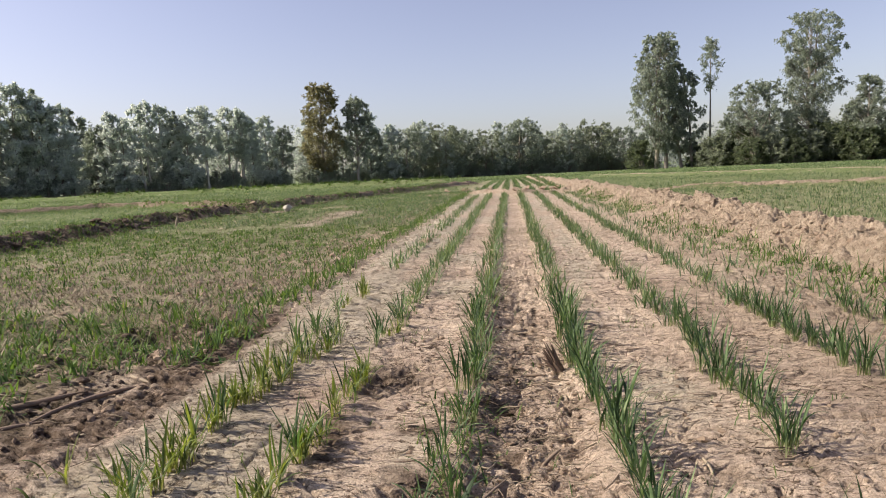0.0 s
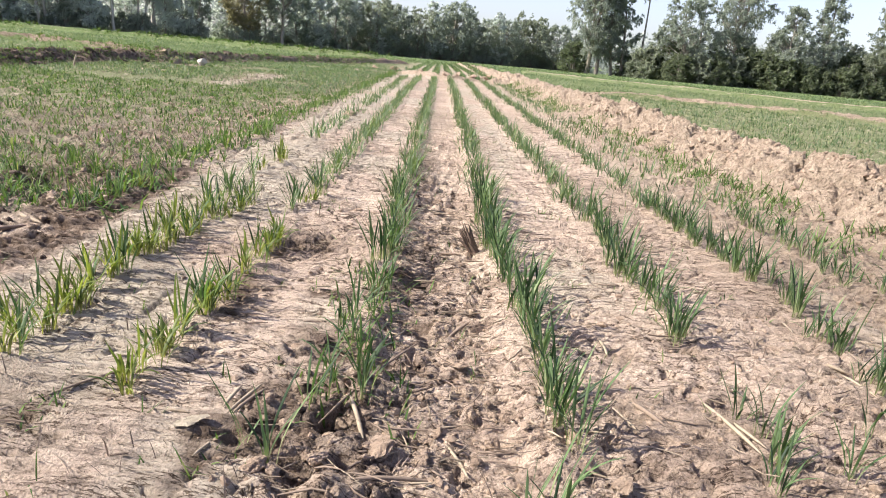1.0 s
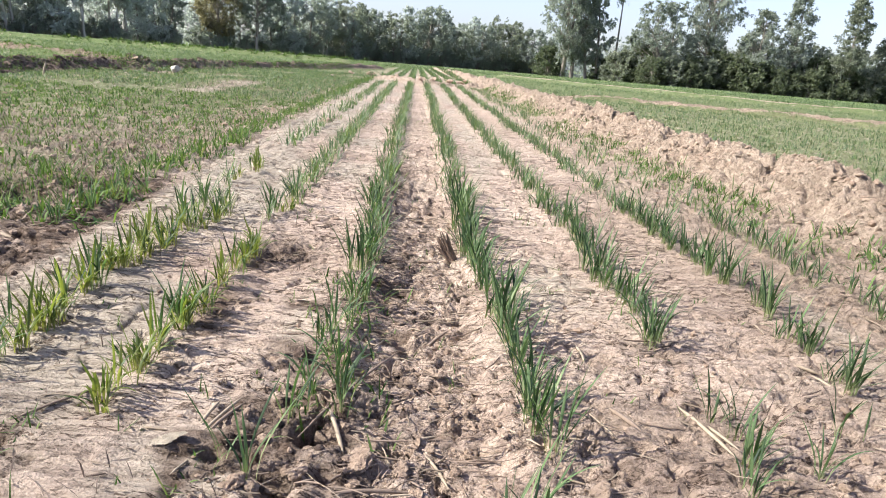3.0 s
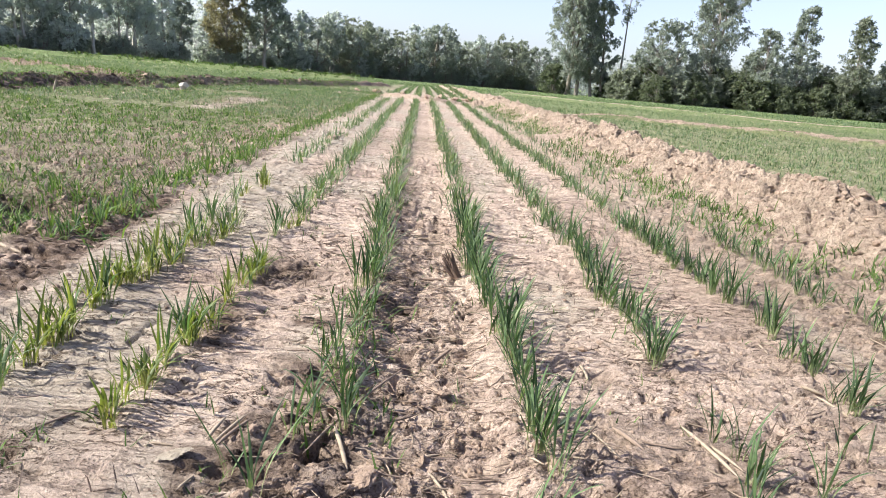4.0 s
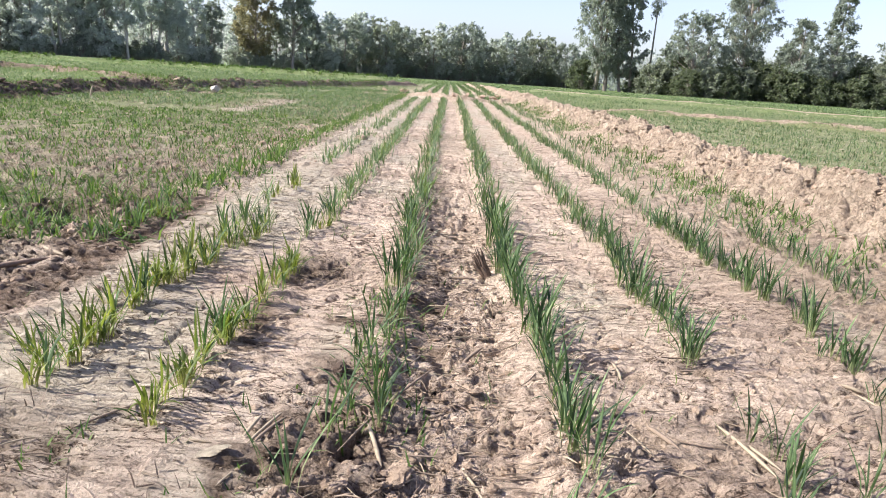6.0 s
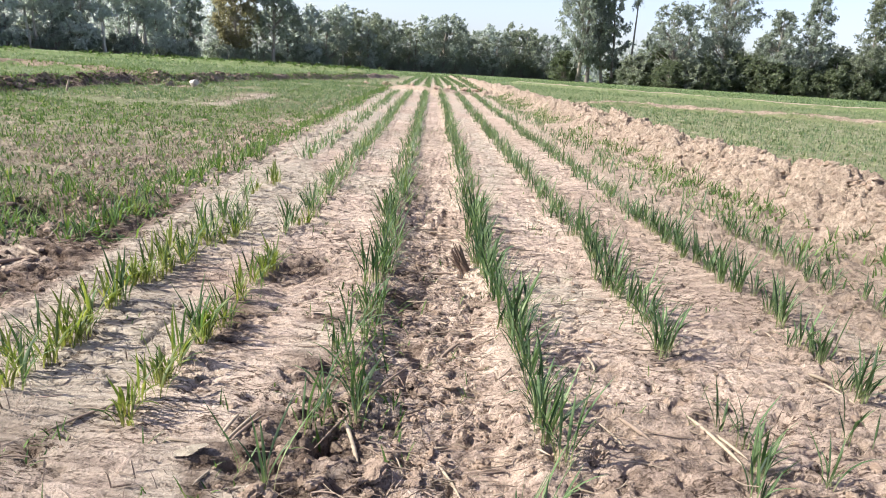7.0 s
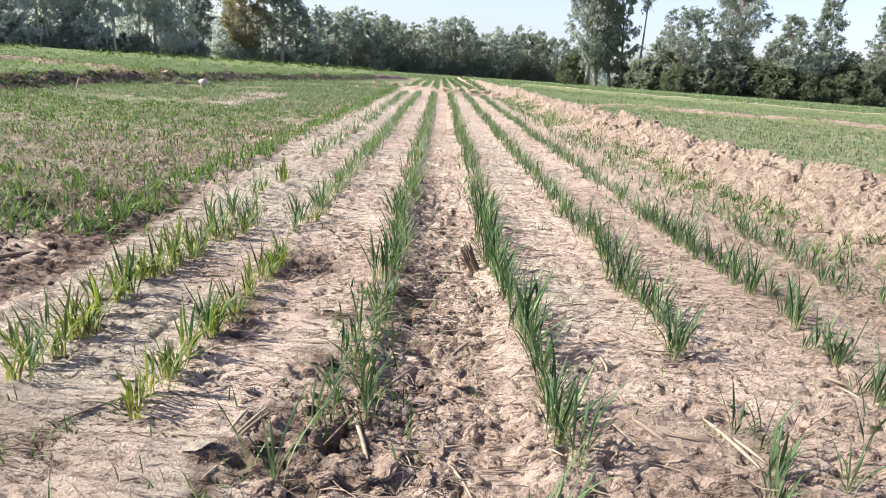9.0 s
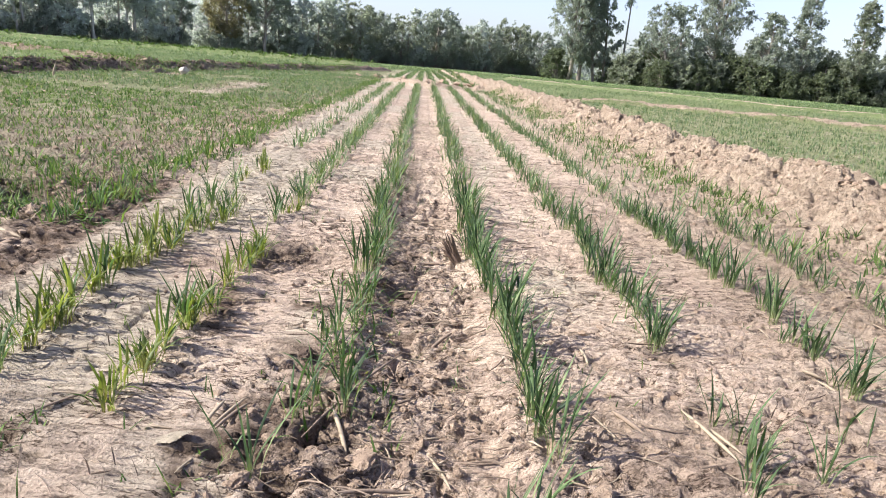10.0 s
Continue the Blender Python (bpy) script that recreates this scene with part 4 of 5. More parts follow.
def small_clods():
    """Crumbs and clods too many to count, as one mesh."""
    bank = [lump_mesh("crumb", 1.0, CLOD, 1, 0.75, s) for s in range(8)]
    shapes = []
    for me in bank:
        v = np.empty(len(me.vertices) * 3)
        me.vertices.foreach_get("co", v)
        f = np.empty(len(me.polygons) * 3, np.int32)
        me.loops.foreach_get("vertex_index", f)
        shapes.append((v.reshape(-1, 3), f.reshape(-1, 3)))
        bpy.data.meshes.remove(me)
    for name, label, mat, count, wet in (("soil_crumbs", "dry tan soil crumbs and clods scattered over the field", CLOD, 10000, False),
                                         ("damp_crumbs", "dark damp soil crumbs in the wheel track", DARK_CLOD, 1300, True)):
        p = np.column_stack([rng.uniform(-1.3, 1.45, count), rng.uniform(0, 1, count) ** 1.5 * 4.2 - 0.1])
        if not wet:
            close = np.column_stack([rng.normal(-0.11, 0.08, 2200), rng.uniform(0, 1, 2200) ** 1.2 * 1.3])
            front = np.column_stack([rng.uniform(-0.38, 0.75, 3000), rng.uniform(0.0, 0.6, 3000)])
            strip = np.column_stack([rng.uniform(-2.6, -0.8, 2600), 0.9 + 3.0 * rng.random(2600) ** 1.3])
            p = np.concatenate([p, close, front, strip])
        if wet:
            p = np.column_stack([rng.normal(-0.19, 0.07, count), rng.uniform(0, 1, count) ** 1.3 * 1.6])
            left = rng.random(count) < 0.45
            p[left] = np.column_stack([rng.uniform(-1.2, -0.74, left.sum()), rng.uniform(0.1, 1.25, left.sum())])
        r = roughness(p[:, 0], p[:, 1])
        on_bank = bank_cover(p[:, 0], p[:, 1])
        p = p[rng.random(len(p)) < np.maximum(0.12 + 0.85 * r, on_bank)]
        p = p[in_view(p, 0.5)]
        z = height(p[:, 0], p[:, 1])
        size = 0.0012 + 0.0060 * rng.random(len(p)) ** 3.6 + 0.010 * bank_cover(p[:, 0], p[:, 1]) * rng.random(len(p)) ** 2 + 0.010 * (p[:, 0] < -0.85) * rng.random(len(p)) ** 2
        pieces = []
        for n in range(len(p)):
            v, f = shapes[rng.integers(8)]
            a = rng.uniform(0, 6.28)
            turn = np.array([[math.cos(a), -math.sin(a), 0], [math.sin(a), math.cos(a), 0], [0, 0, 1]])
            pieces.append((v @ turn * size[n] * rng.uniform(0.7, 1.3, 3) + (p[n, 0], p[n, 1], z[n] + size[n] * 0.1), f))
        v, f = joined(pieces)
        tagged(new(name, mesh_of(name, v, f, mat)), label, "soil clods", kind="stuff")
    for name, label, mat, line, count, reach, wide, most in (("bank_clods", "flat dry tan clods strewn over the dug bank", BANK_CLOD, BUND_RIGHT, 1700, 7.0, 0.13, 0.014),
                                                             ("dark_bank_clods", "dark brown clods piled along the weedy bank", DARK_CLOD, BUND_LEFT, 1500, 12.0, 0.10, 0.045)):
        pieces = []
        y = 0.4 + reach * rng.random(count) ** 1.4
        x = np.interp(y, [q[1] for q in line], [q[0] for q in line]) + rng.normal(-0.02, wide, count)
        z = height(x, y)
        for n in range(count):
            v, f = shapes[rng.integers(8)]
            a, b, size = rng.uniform(0, 6.28), rng.normal(0, 0.4), 0.006 + most * rng.random() ** 3
            turn = np.array([[math.cos(a), -math.sin(a), 0], [math.sin(a), math.cos(a), 0], [0, 0, 1]]) @ np.array([[1, 0, 0], [0, math.cos(b), -math.sin(b)], [0, math.sin(b), math.cos(b)]])
            pieces.append(((v * [1.3, 1.0, 0.6]) @ turn * size + (x[n], y[n], z[n] - size * 0.12), f))
        v, f = joined(pieces)
        tagged(new(name, mesh_of(name, v, f, mat)), label, "soil clods", kind="stuff")


small_clods()


def soil_clods():
    """The larger clods that can be told apart."""
    dry = [lump_mesh("soil_clod", 1.0, CLOD, 3, 0.5, 20 + s) for s in range(6)]
    bank = [lump_mesh("soil_clod", 1.0, BANK_CLOD, 3, 0.5, 60 + s, 0.40, 0.75) for s in range(9)]
    wet = [lump_mesh("soil_clod", 1.0, DARK_CLOD, 3, 0.7, 40 + s) for s in range(4)]

    def put(x, y, r, choice, label, group):
        z = float(height(np.array([x]), np.array([y]))[0])
        ob = new("soil_clod", choice[rng.integers(len(choice))])
        ob.matrix_basis = Matrix.Translation((x, y, z + (0.2 if choice is not bank else -0.2) * r)) @ Euler(rng.uniform(-0.4, 0.4, 2).tolist() + [rng.uniform(0, 6.28)]).to_matrix().to_4x4() @ Matrix.Diagonal((r * rng.uniform(0.8, 1.3), r * rng.uniform(0.7, 1.1), r * rng.uniform(0.7, 1.1), 1))
        tagged(ob, label, "soil clod", group)

    for x, y, r in ((-0.19, 0.66, 0.016), (-0.16, 0.635, 0.016), (-0.14, 0.655, 0.012), (-0.205, 0.62, 0.012), (-0.385, 0.80, 0.018), (-0.36, 0.73, 0.014), (-0.27, 0.35, 0.018),
                    (-0.29, 0.33, 0.012), (0.134, 0.471, 0.011), (0.205, 0.41, 0.012), (-0.212, 0.259, 0.012), (-0.045, 0.65, 0.012), (-1.05, 1.13, 0.025), (-0.99, 1.06, 0.02), (-1.08, 1.03, 0.02), (0.125, 0.22, 0.012), (-0.93, 0.55, 0.015), (-1.0, 0.75, 0.016)):
        put(x, y, r * (0.65 if y < 0.9 and not 0.61 < y < 0.67 else 1.0), wet, "dark damp soil clod beside a hollow", "dark clods")
    for x, y, r in ((0.118, 0.465, 0.011), (-0.236, 0.113, 0.0125), (-0.287, 0.092, 0.013), (-0.272, 0.088, 0.009), (0.197, 0.302, 0.009), (-0.302, 0.198, 0.008), (-0.225, 0.17, 0.011), (-0.092, 0.30, 0.011), (-0.095, 0.33, 0.010), (-0.13, 0.243, 0.011), (-0.09, 0.27, 0.012), (0.02, 0.13, 0.010), (0.05, 0.10, 0.012), (-0.60, 3.05, 0.03)):
        put(x, y, r, dry, "dry tan soil clod on the furrow", "loose clods")
    # a pale plate of dried crust, lifted at one edge
    put(-0.363, 0.139, 0.014, [lump_mesh("crust_plate", 1.0, clod_material("pale_crust", (0.40, 0.34, 0.26), (0.58, 0.51, 0.40)), 3, 0.16, 91)], "flat pale plate of dried soil crust", "loose clods")
    for n in range(46):
        x, y = rng.normal(-0.11, 0.07), rng.uniform(0.05, 1.1) if n % 3 else rng.uniform(0.02, 0.35)
        put(x, y, 0.005 + 0.009 * rng.random() ** 2, dry, "small dry tan clod in the furrow", "furrow clods")
    for n in range(135):
        y = 0.9 + 8.0 * rng.random() ** 1.4
        x = float(np.interp(y, [q[1] for q in BUND_RIGHT], [q[0] for q in BUND_RIGHT])) + rng.normal(-0.08, 0.08)
        put(x, y, 0.008 + 0.024 * rng.random() ** 2.5, bank, "large dry soil clod on the earth bank", "bank clods")
    for n in range(30):
        y = rng.uniform(3.0, 10)
        x = float(np.interp(y, [q[1] for q in BUND_LEFT], [q[0] for q in BUND_LEFT])) + rng.normal(0.0, 0.1)
        put(x, y, rng.uniform(0.02, 0.045), wet, "soil clod on the weedy earth bank", "left bank clods")
    for n in range(14):
        x, y = rng.uniform(-3.7, -2.95), rng.uniform(7.0, 7.7)
        put(x, y, rng.uniform(0.02, 0.042), dry, "brown soil clod in a heap by the bank", "heap clods")
    for n in range(22):
        x = rng.uniform(-1.3, 1.0)
        y = float(np.interp(x, [q[0] for q in BUND_CROSS], [q[1] for q in BUND_CROSS])) + rng.normal(0, 0.1)
        put(x, y, rng.uniform(0.025, 0.055), dry, "brown soil clod on the low cross bank", "cross bank clods")


soil_clods()


def straw_piece(x0, y0, x1, y1, r, lift=0.006, bend=0.0, rise=0.0):
    """A stalk lying between two places of the plan, as arrays."""
    t = np.linspace(0, 1, 6)
    x, y = x0 + (x1 - x0) * t - (y1 - y0) * bend * np.sin(t * 3.14), y0 + (y1 - y0) * t + (x1 - x0) * bend * np.sin(t * 3.14)
    ends = height(np.array([x0, x1]), np.array([y0, y1]))
    z = ends[0] + (ends[1] - ends[0]) * t
    z = z + max(0.0, float((height(x, y) - z).max()) - 0.003) + lift + rise * t
    return tube(np.column_stack([x, y, z]), r * np.array([0.25, 1, 0.9, 1, 0.85, 0.15]), 6)


def litter():
    for name, label, category, mat, count, thick in (("straw_litter", "short pale straw bits strewn on the soil", "straw", STRAW, 1300, 0.0009),
                                                     ("twig_litter", "short brown twigs and dead grass on the soil", "twigs", TWIG, 2200, 0.0009)):
        x, y = rng.uniform(-1.25, 1.1, count), rng.uniform(0, 1, count) ** 1.5 * 3.6 - 0.05
        track = rng.random(count) < 0.22
        x[track], y[track] = rng.normal(-0.12, 0.1, track.sum()), rng.uniform(0.0, 1.2, track.sum())
        a, long = rng.normal(0, 0.6, count) + 3.14 * (rng.random(count) < 0.5), 0.008 + 0.045 * rng.random(count) ** 2.2
        t = np.linspace(-0.5, 0.5, 4)[None]
        bend = rng.uniform(-0.25, 0.25, count)[:, None] * (0.25 - t * t) * 2
        px = x[:, None] + long[:, None] * (np.cos(a)[:, None] * t - np.sin(a)[:, None] * bend)
        py = y[:, None] + long[:, None] * (np.sin(a)[:, None] * t + np.cos(a)[:, None] * bend)
        pz = height(px, py) + 0.002
        pz = 0.15 * pz + 0.85 * pz.max(1, keepdims=True)
        pieces = [tube(np.column_stack([px[n], py[n], pz[n]]), thick * (0.5 + 1.1 * rng.random() ** 2.5) * np.array([0.7, 1, 1, 0.5]), 4) for n in range(count)]
        v, f = joined(pieces)
        tagged(new(name, mesh_of(name, v, f, mat, True)), label, category, kind="stuff")

    # stalks that can be told apart
    stalks = (
        ("straw", "long pale split straw lying on dry soil", STRAW, 0.186, 0.262, 0.204, 0.150, 0.0024, 0.02, 0.0),
        ("straw", "long pale split straw lying on dry soil", STRAW, 0.194, 0.262, 0.212, 0.160, 0.0020, 0.03, 0.0),
        ("straw", "short pale broken stalk beside a hollow", STRAW, -0.218, 0.212, -0.196, 0.156, 0.0026, 0.02, 0.0),
        ("straw", "curved thin pale stalk on the soil", STRAW, -0.185, 0.20, -0.150, 0.145, 0.0009, 0.15, 0.0),
        ("straw", "thin pale straw lying on soil", STRAW, -0.115, 0.175, -0.092, 0.115, 0.0018, 0.03, 0.0),
        ("straw", "thin pale straw lying on soil", STRAW, 0.411, 0.396, 0.438, 0.383, 0.0028, 0.0, 0.0),
        ("straw", "thin pale straw lying on soil", STRAW, 0.406, 0.354, 0.42, 0.30, 0.0018, 0.05, 0.0),
        ("straw", "thin pale straw lying on soil", STRAW, 0.072, 0.245, 0.092, 0.190, 0.0014, 0.02, 0.0),
    )
    short_stalks = (
        ("straw", "thin pale straw lying on soil", STRAW, -0.935, 0.80, -0.87, 0.765, 0.004, 0.0, 0.0),
        ("straw", "thin pale straw lying on soil", STRAW, -0.90, 0.70, -0.86, 0.66, 0.004, 0.0, 0.0),
        ("straw", "dry pale stalk on cracked soil", STRAW, -0.338, 0.168, -0.314, 0.228, 0.0018, 0.02, 0.008),
        ("straw", "dry pale stalk on cracked soil", STRAW, -0.345, 0.182, -0.334, 0.214, 0.0022, 0.02, 0.010),
        ("straw", "dry pale stalk on cracked soil", STRAW, -0.343, 0.09, -0.33, 0.136, 0.0012, 0.03, 0.0),
        ("straw", "dry pale stalk on cracked soil", STRAW, -0.397, 0.168, -0.373, 0.167, 0.0016, 0.02, 0.0),
        ("straw", "short pale stalk by a clod", STRAW, 0.101, 0.421, 0.103, 0.376, 0.0022, 0.06, 0.0),
        ("straw", "short pale stalk between wheat rows", STRAW, 0.426, 0.545, 0.415, 0.493, 0.0016, 0.02, 0.0),
    )
    twigs = (
        ("twig", "thin brown stalk in the furrow", TWIG, -0.205, 0.104, -0.171, 0.134, 0.0013, 0.04, 0.0),
        ("twig", "thin brown stalk in the furrow", TWIG, -0.195, 0.186, -0.155, 0.161, 0.0012, 0.03, 0.004),
        ("twig", "dark dry twig on cracked soil", TWIG, -0.332, 0.172, -0.309, 0.222, 0.0020, 0.03, 0.004),
        ("twig", "dark dry twig lying across the furrow", TWIG, -0.245, 0.172, -0.146, 0.362, 0.0017, 0.03, 0.006),
        ("twig", "dark dry twig lying on cracked soil", TWIG, -0.52, 0.16, -0.455, 0.24, 0.0014, 0.04, 0.0),
        ("twig", "short brown stalk lying in the furrow", TWIG, -0.13, 0.822, -0.085, 0.815, 0.003, 0.02, 0.0),
        ("twig", "split brown twig lying on dry soil", TWIG, 0.100, 0.25, 0.122, 0.20, 0.0030, 0.02, 0.0),
        ("twig", "short dark twig in the furrow", TWIG, -0.11, 0.43, -0.078, 0.46, 0.0026, 0.05, 0.01),
        ("twig", "thin brown stalk in the furrow", TWIG, -0.20, 0.085, -0.12, 0.105, 0.0022, 0.05, 0.0),
        ("dead_branch", "thick dark dead branch half sunk in tilled soil", STUMP, -1.06, 0.40, -0.95, 0.57, 0.0058, 0.14, 0.004),
        ("dead_branch", "dark dead branch lying in tilled soil", STUMP, -1.12, 0.60, -0.96, 0.69, 0.0055, -0.10, 0.006),
        ("dead_branch", "dark dead branch lying in tilled soil", STUMP, -0.97, 0.56, -0.86, 0.73, 0.0048, 0.12, 0.006),
        ("dry_stalk", "thin pale upright dry stalk on the bank", STRAW, -3.13, 5.07, -3.11, 5.09, 0.008, 0.0, 0.11),
    )
    for name, label, mat, x0, y0, x1, y1, r, bend, rise in stalks + short_stalks + twigs:
        v, f = straw_piece(x0, y0, x1, y1, r, r * 0.6 if r < 0.004 else -0.5 * r, bend, rise)
        tagged(new(name, mesh_of(name, v, f, mat, True)), label, name.replace("_", " "))

    # the broken stubble stump in the furrow
    x, y = -0.052, 0.835
    z = float(height(np.array([x]), np.array([y]))[0])
    stump = thing("stubble_stump", (x, y, z - 0.004), "broken brown stubble stump leaning in the furrow", "stubble")
    for n in range(22):
        a, q = rng.uniform(0, 6.28), rng.uniform(0.3, 1.0)
        foot = np.array([0.010 * q * math.cos(a), 0.009 * q * math.sin(a), 0.0])
        tip = np.array([-0.024 + 0.012 * q * math.cos(a) + rng.normal(0, 0.004), 0.010 * q * math.sin(a), rng.uniform(0.024, 0.066)])
        mid = 0.5 * (foot + tip) + rng.normal(0, 0.0014, 3)
        v, f = tube([foot, 0.5 * (foot + mid), mid, 0.4 * mid + 0.6 * tip, tip], rng.uniform(0.0016, 0.0036) * np.array([1.1, 1.0, 0.95, 0.7, 0.2]), 5)
        part("splinter", mesh_of("splinter", v, f, STUMP, True), stump)
    x, y = -2.74, 6.93
    z = float(height(np.array([x]), np.array([y]))[0])
    ob = new("pale_stone", lump_mesh("pale_stone", 0.052, clod_material("pale_stone", (0.46, 0.42, 0.37), (0.66, 0.62, 0.54)), 3, 0.8, 77, 0.6, 0.5))
    ob.location = (x, y, z + 0.03)
    tagged(ob, "pale rounded stone on a heap of brown clods", "stone")


litter()


# ---- trees ----
def crown_cards(centres, radii, per, leaf, droop, seed, twigs=6):
    """Leaves as small slender pointed blades, hung along a few drooping twigs in each clump."""
    g = np.random.default_rng(seed)
    m = len(centres) * twigs
    c, r = np.repeat(centres, twigs, 0), np.repeat(radii, twigs)
    way = g.normal(0, 1, (m, 3)) * [1, 1, 0.8] + np.array([0, 0, -0.7 * droop])
    way /= np.linalg.norm(way, axis=1, keepdims=True)
    root = c + g.normal(0, 0.42, (m, 3)) * r[:, None]
    k = max(1, per // twigs)
    n = m * k
    long = np.repeat(r * g.uniform(0.5, 1.5, m), k)
    along = np.repeat(way, k, 0)
    p = np.repeat(root, k, 0) + along * (long * g.random(n))[:, None] + g.normal(0, 0.16, (n, 3)) * np.repeat(r, k)[:, None]
    way = along * 0.8 + g.normal(0, 0.8, (n, 3)) + np.array([0, 0, -0.6 * droop])
    way /= np.linalg.norm(way, axis=1, keepdims=True)
    side = np.cross(way, g.normal(0, 1, (n, 3)))
    side /= np.linalg.norm(side, axis=1, keepdims=True) + 1e-9
    ll = leaf * g.uniform(0.6, 1.3, n)[:, None]
    w = ll * 0.24
    verts = np.stack([p + side * w, p + way * ll, p - side * w + way * ll * 0.15], 1).reshape(-1, 3)
    return verts, np.arange(n * 3).reshape(-1, 3)


SHAPES = {
    # height of the crown's foot, and its half width from foot to top
    "column": (0.15, (0.35, 0.75, 1.0, 0.95, 0.8, 0.72, 0.5)),
    "tall": (0.30, (0.45, 0.8, 0.85, 0.7, 1.0, 0.95, 0.45)),
    "lofty": (0.42, (0.5, 0.9, 1.0, 0.95, 0.8, 0.6, 0.3)),
    "top": (0.60, (0.35, 0.3, 0.75, 1.0, 0.9, 0.6, 0.3)),
    "round": (0.20, (0.6, 0.95, 1.0, 1.0, 0.9, 0.7, 0.35)),
    "slim": (0.25, (0.6, 1.0, 0.85, 0.95, 0.75, 0.6, 0.3)),
    "narrow": (0.07, (0.75, 1.0, 0.9, 0.95, 0.8, 0.6, 0.28)),
    "shrub": (0.0, (0.9, 1.0, 1.0, 0.9, 0.8, 0.6, 0.3)),
}


def tree_meshes(shape, tall, wide, clumps, per, leaf_mat, seed, leaf=0.34, droop=0.9, trunks=1, trunk_r=0.16, bark=None, sway=1.0):
    """Meshes of a trunk with its limbs and of a crown, foot at the origin."""
    g = np.random.default_rng(seed)
    foot, outline = SHAPES[shape]
    wood, centres, radii = [], [], []
    stems = []
    for s in range(trunks):
        lean = g.normal(0, 0.035 * tall, 2) * (1.6 if trunks > 1 else 0.6) * sway
        off = g.normal(0, 0.1 * wide, 2) * (trunks > 1)
        t = np.linspace(0, 1, 9)
        wob = np.cumsum(g.normal(0, 0.008 * tall, (9, 2)), 0) * sway
        wob[0] = 0
        path = np.column_stack([off[0] + lean[0] * t + wob[:, 0], off[1] + lean[1] * t + wob[:, 1], t * tall * 0.94 - 0.1])
        stems.append(path)
        wood.append(tube(path, trunk_r * (1.25 - 1.12 * t) + 0.01, 7))
    for n in range(clumps):
        u = g.uniform(0, 1) ** 0.9
        h = (foot + (1 - foot) * u) * tall
        half = np.interp(u, np.linspace(0, 1, len(outline)), outline) * wide * 0.5
        a, q = g.uniform(0, 6.283), half * g.uniform(0.15, 1.0) ** 0.55
        path = stems[n % trunks]
        root_h = max(0.15 * tall, h - g.uniform(0.4, 1.0) * q - 0.05 * tall)
        axis = np.array([np.interp(h, path[:, 2], path[:, k]) for k in (0, 1)])
        root = np.array([np.interp(root_h, path[:, 2], path[:, k]) for k in (0, 1)] + [root_h])
        c = np.array([axis[0] + q * math.cos(a), axis[1] + q * math.sin(a), h])
        r = max(wide, 4.6) * g.uniform(0.05, 0.12) * (1.15 - 0.5 * u)
        centres.append(c)
        radii.append(r)
        if n % 2 == 0 and shape != "shrub":
            mid = root * 0.5 + c * 0.5 + g.normal(0, 0.03 * wide, 3)
            k = trunk_r * (1 - 0.8 * root_h / tall)
            wood.append(tube([root, mid, c], [k * 0.42, k * 0.28, k * 0.1 + 0.004], 4))
        elif shape == "shrub" and n % 3 == 0:
            wood.append(tube([[g.normal(0, 0.1), g.normal(0, 0.1), -0.05], c * 0.6, c], [0.05, 0.03, 0.012], 4))
    v, f = joined(wood)
    trunk = mesh_of("trunk", v, f, bark or BARK, True)
    v, f = crown_cards(np.array(centres), np.array(radii), per, leaf, droop, seed + 1)
    return trunk, mesh_of("crown", v, f, leaf_mat)


def land(x, y):
    return float(height(np.array([x]), np.array([y]))[0])


def tree(kind, x, y, label, category, group, meshes, size=1.0, turn=0.0):
    ob = thing(kind, (x, y, land(x, y)), label, category, group, turn=turn, size=size)
    part("trunk", meshes[0], ob)
    part("crown", meshes[1], ob)
    return ob


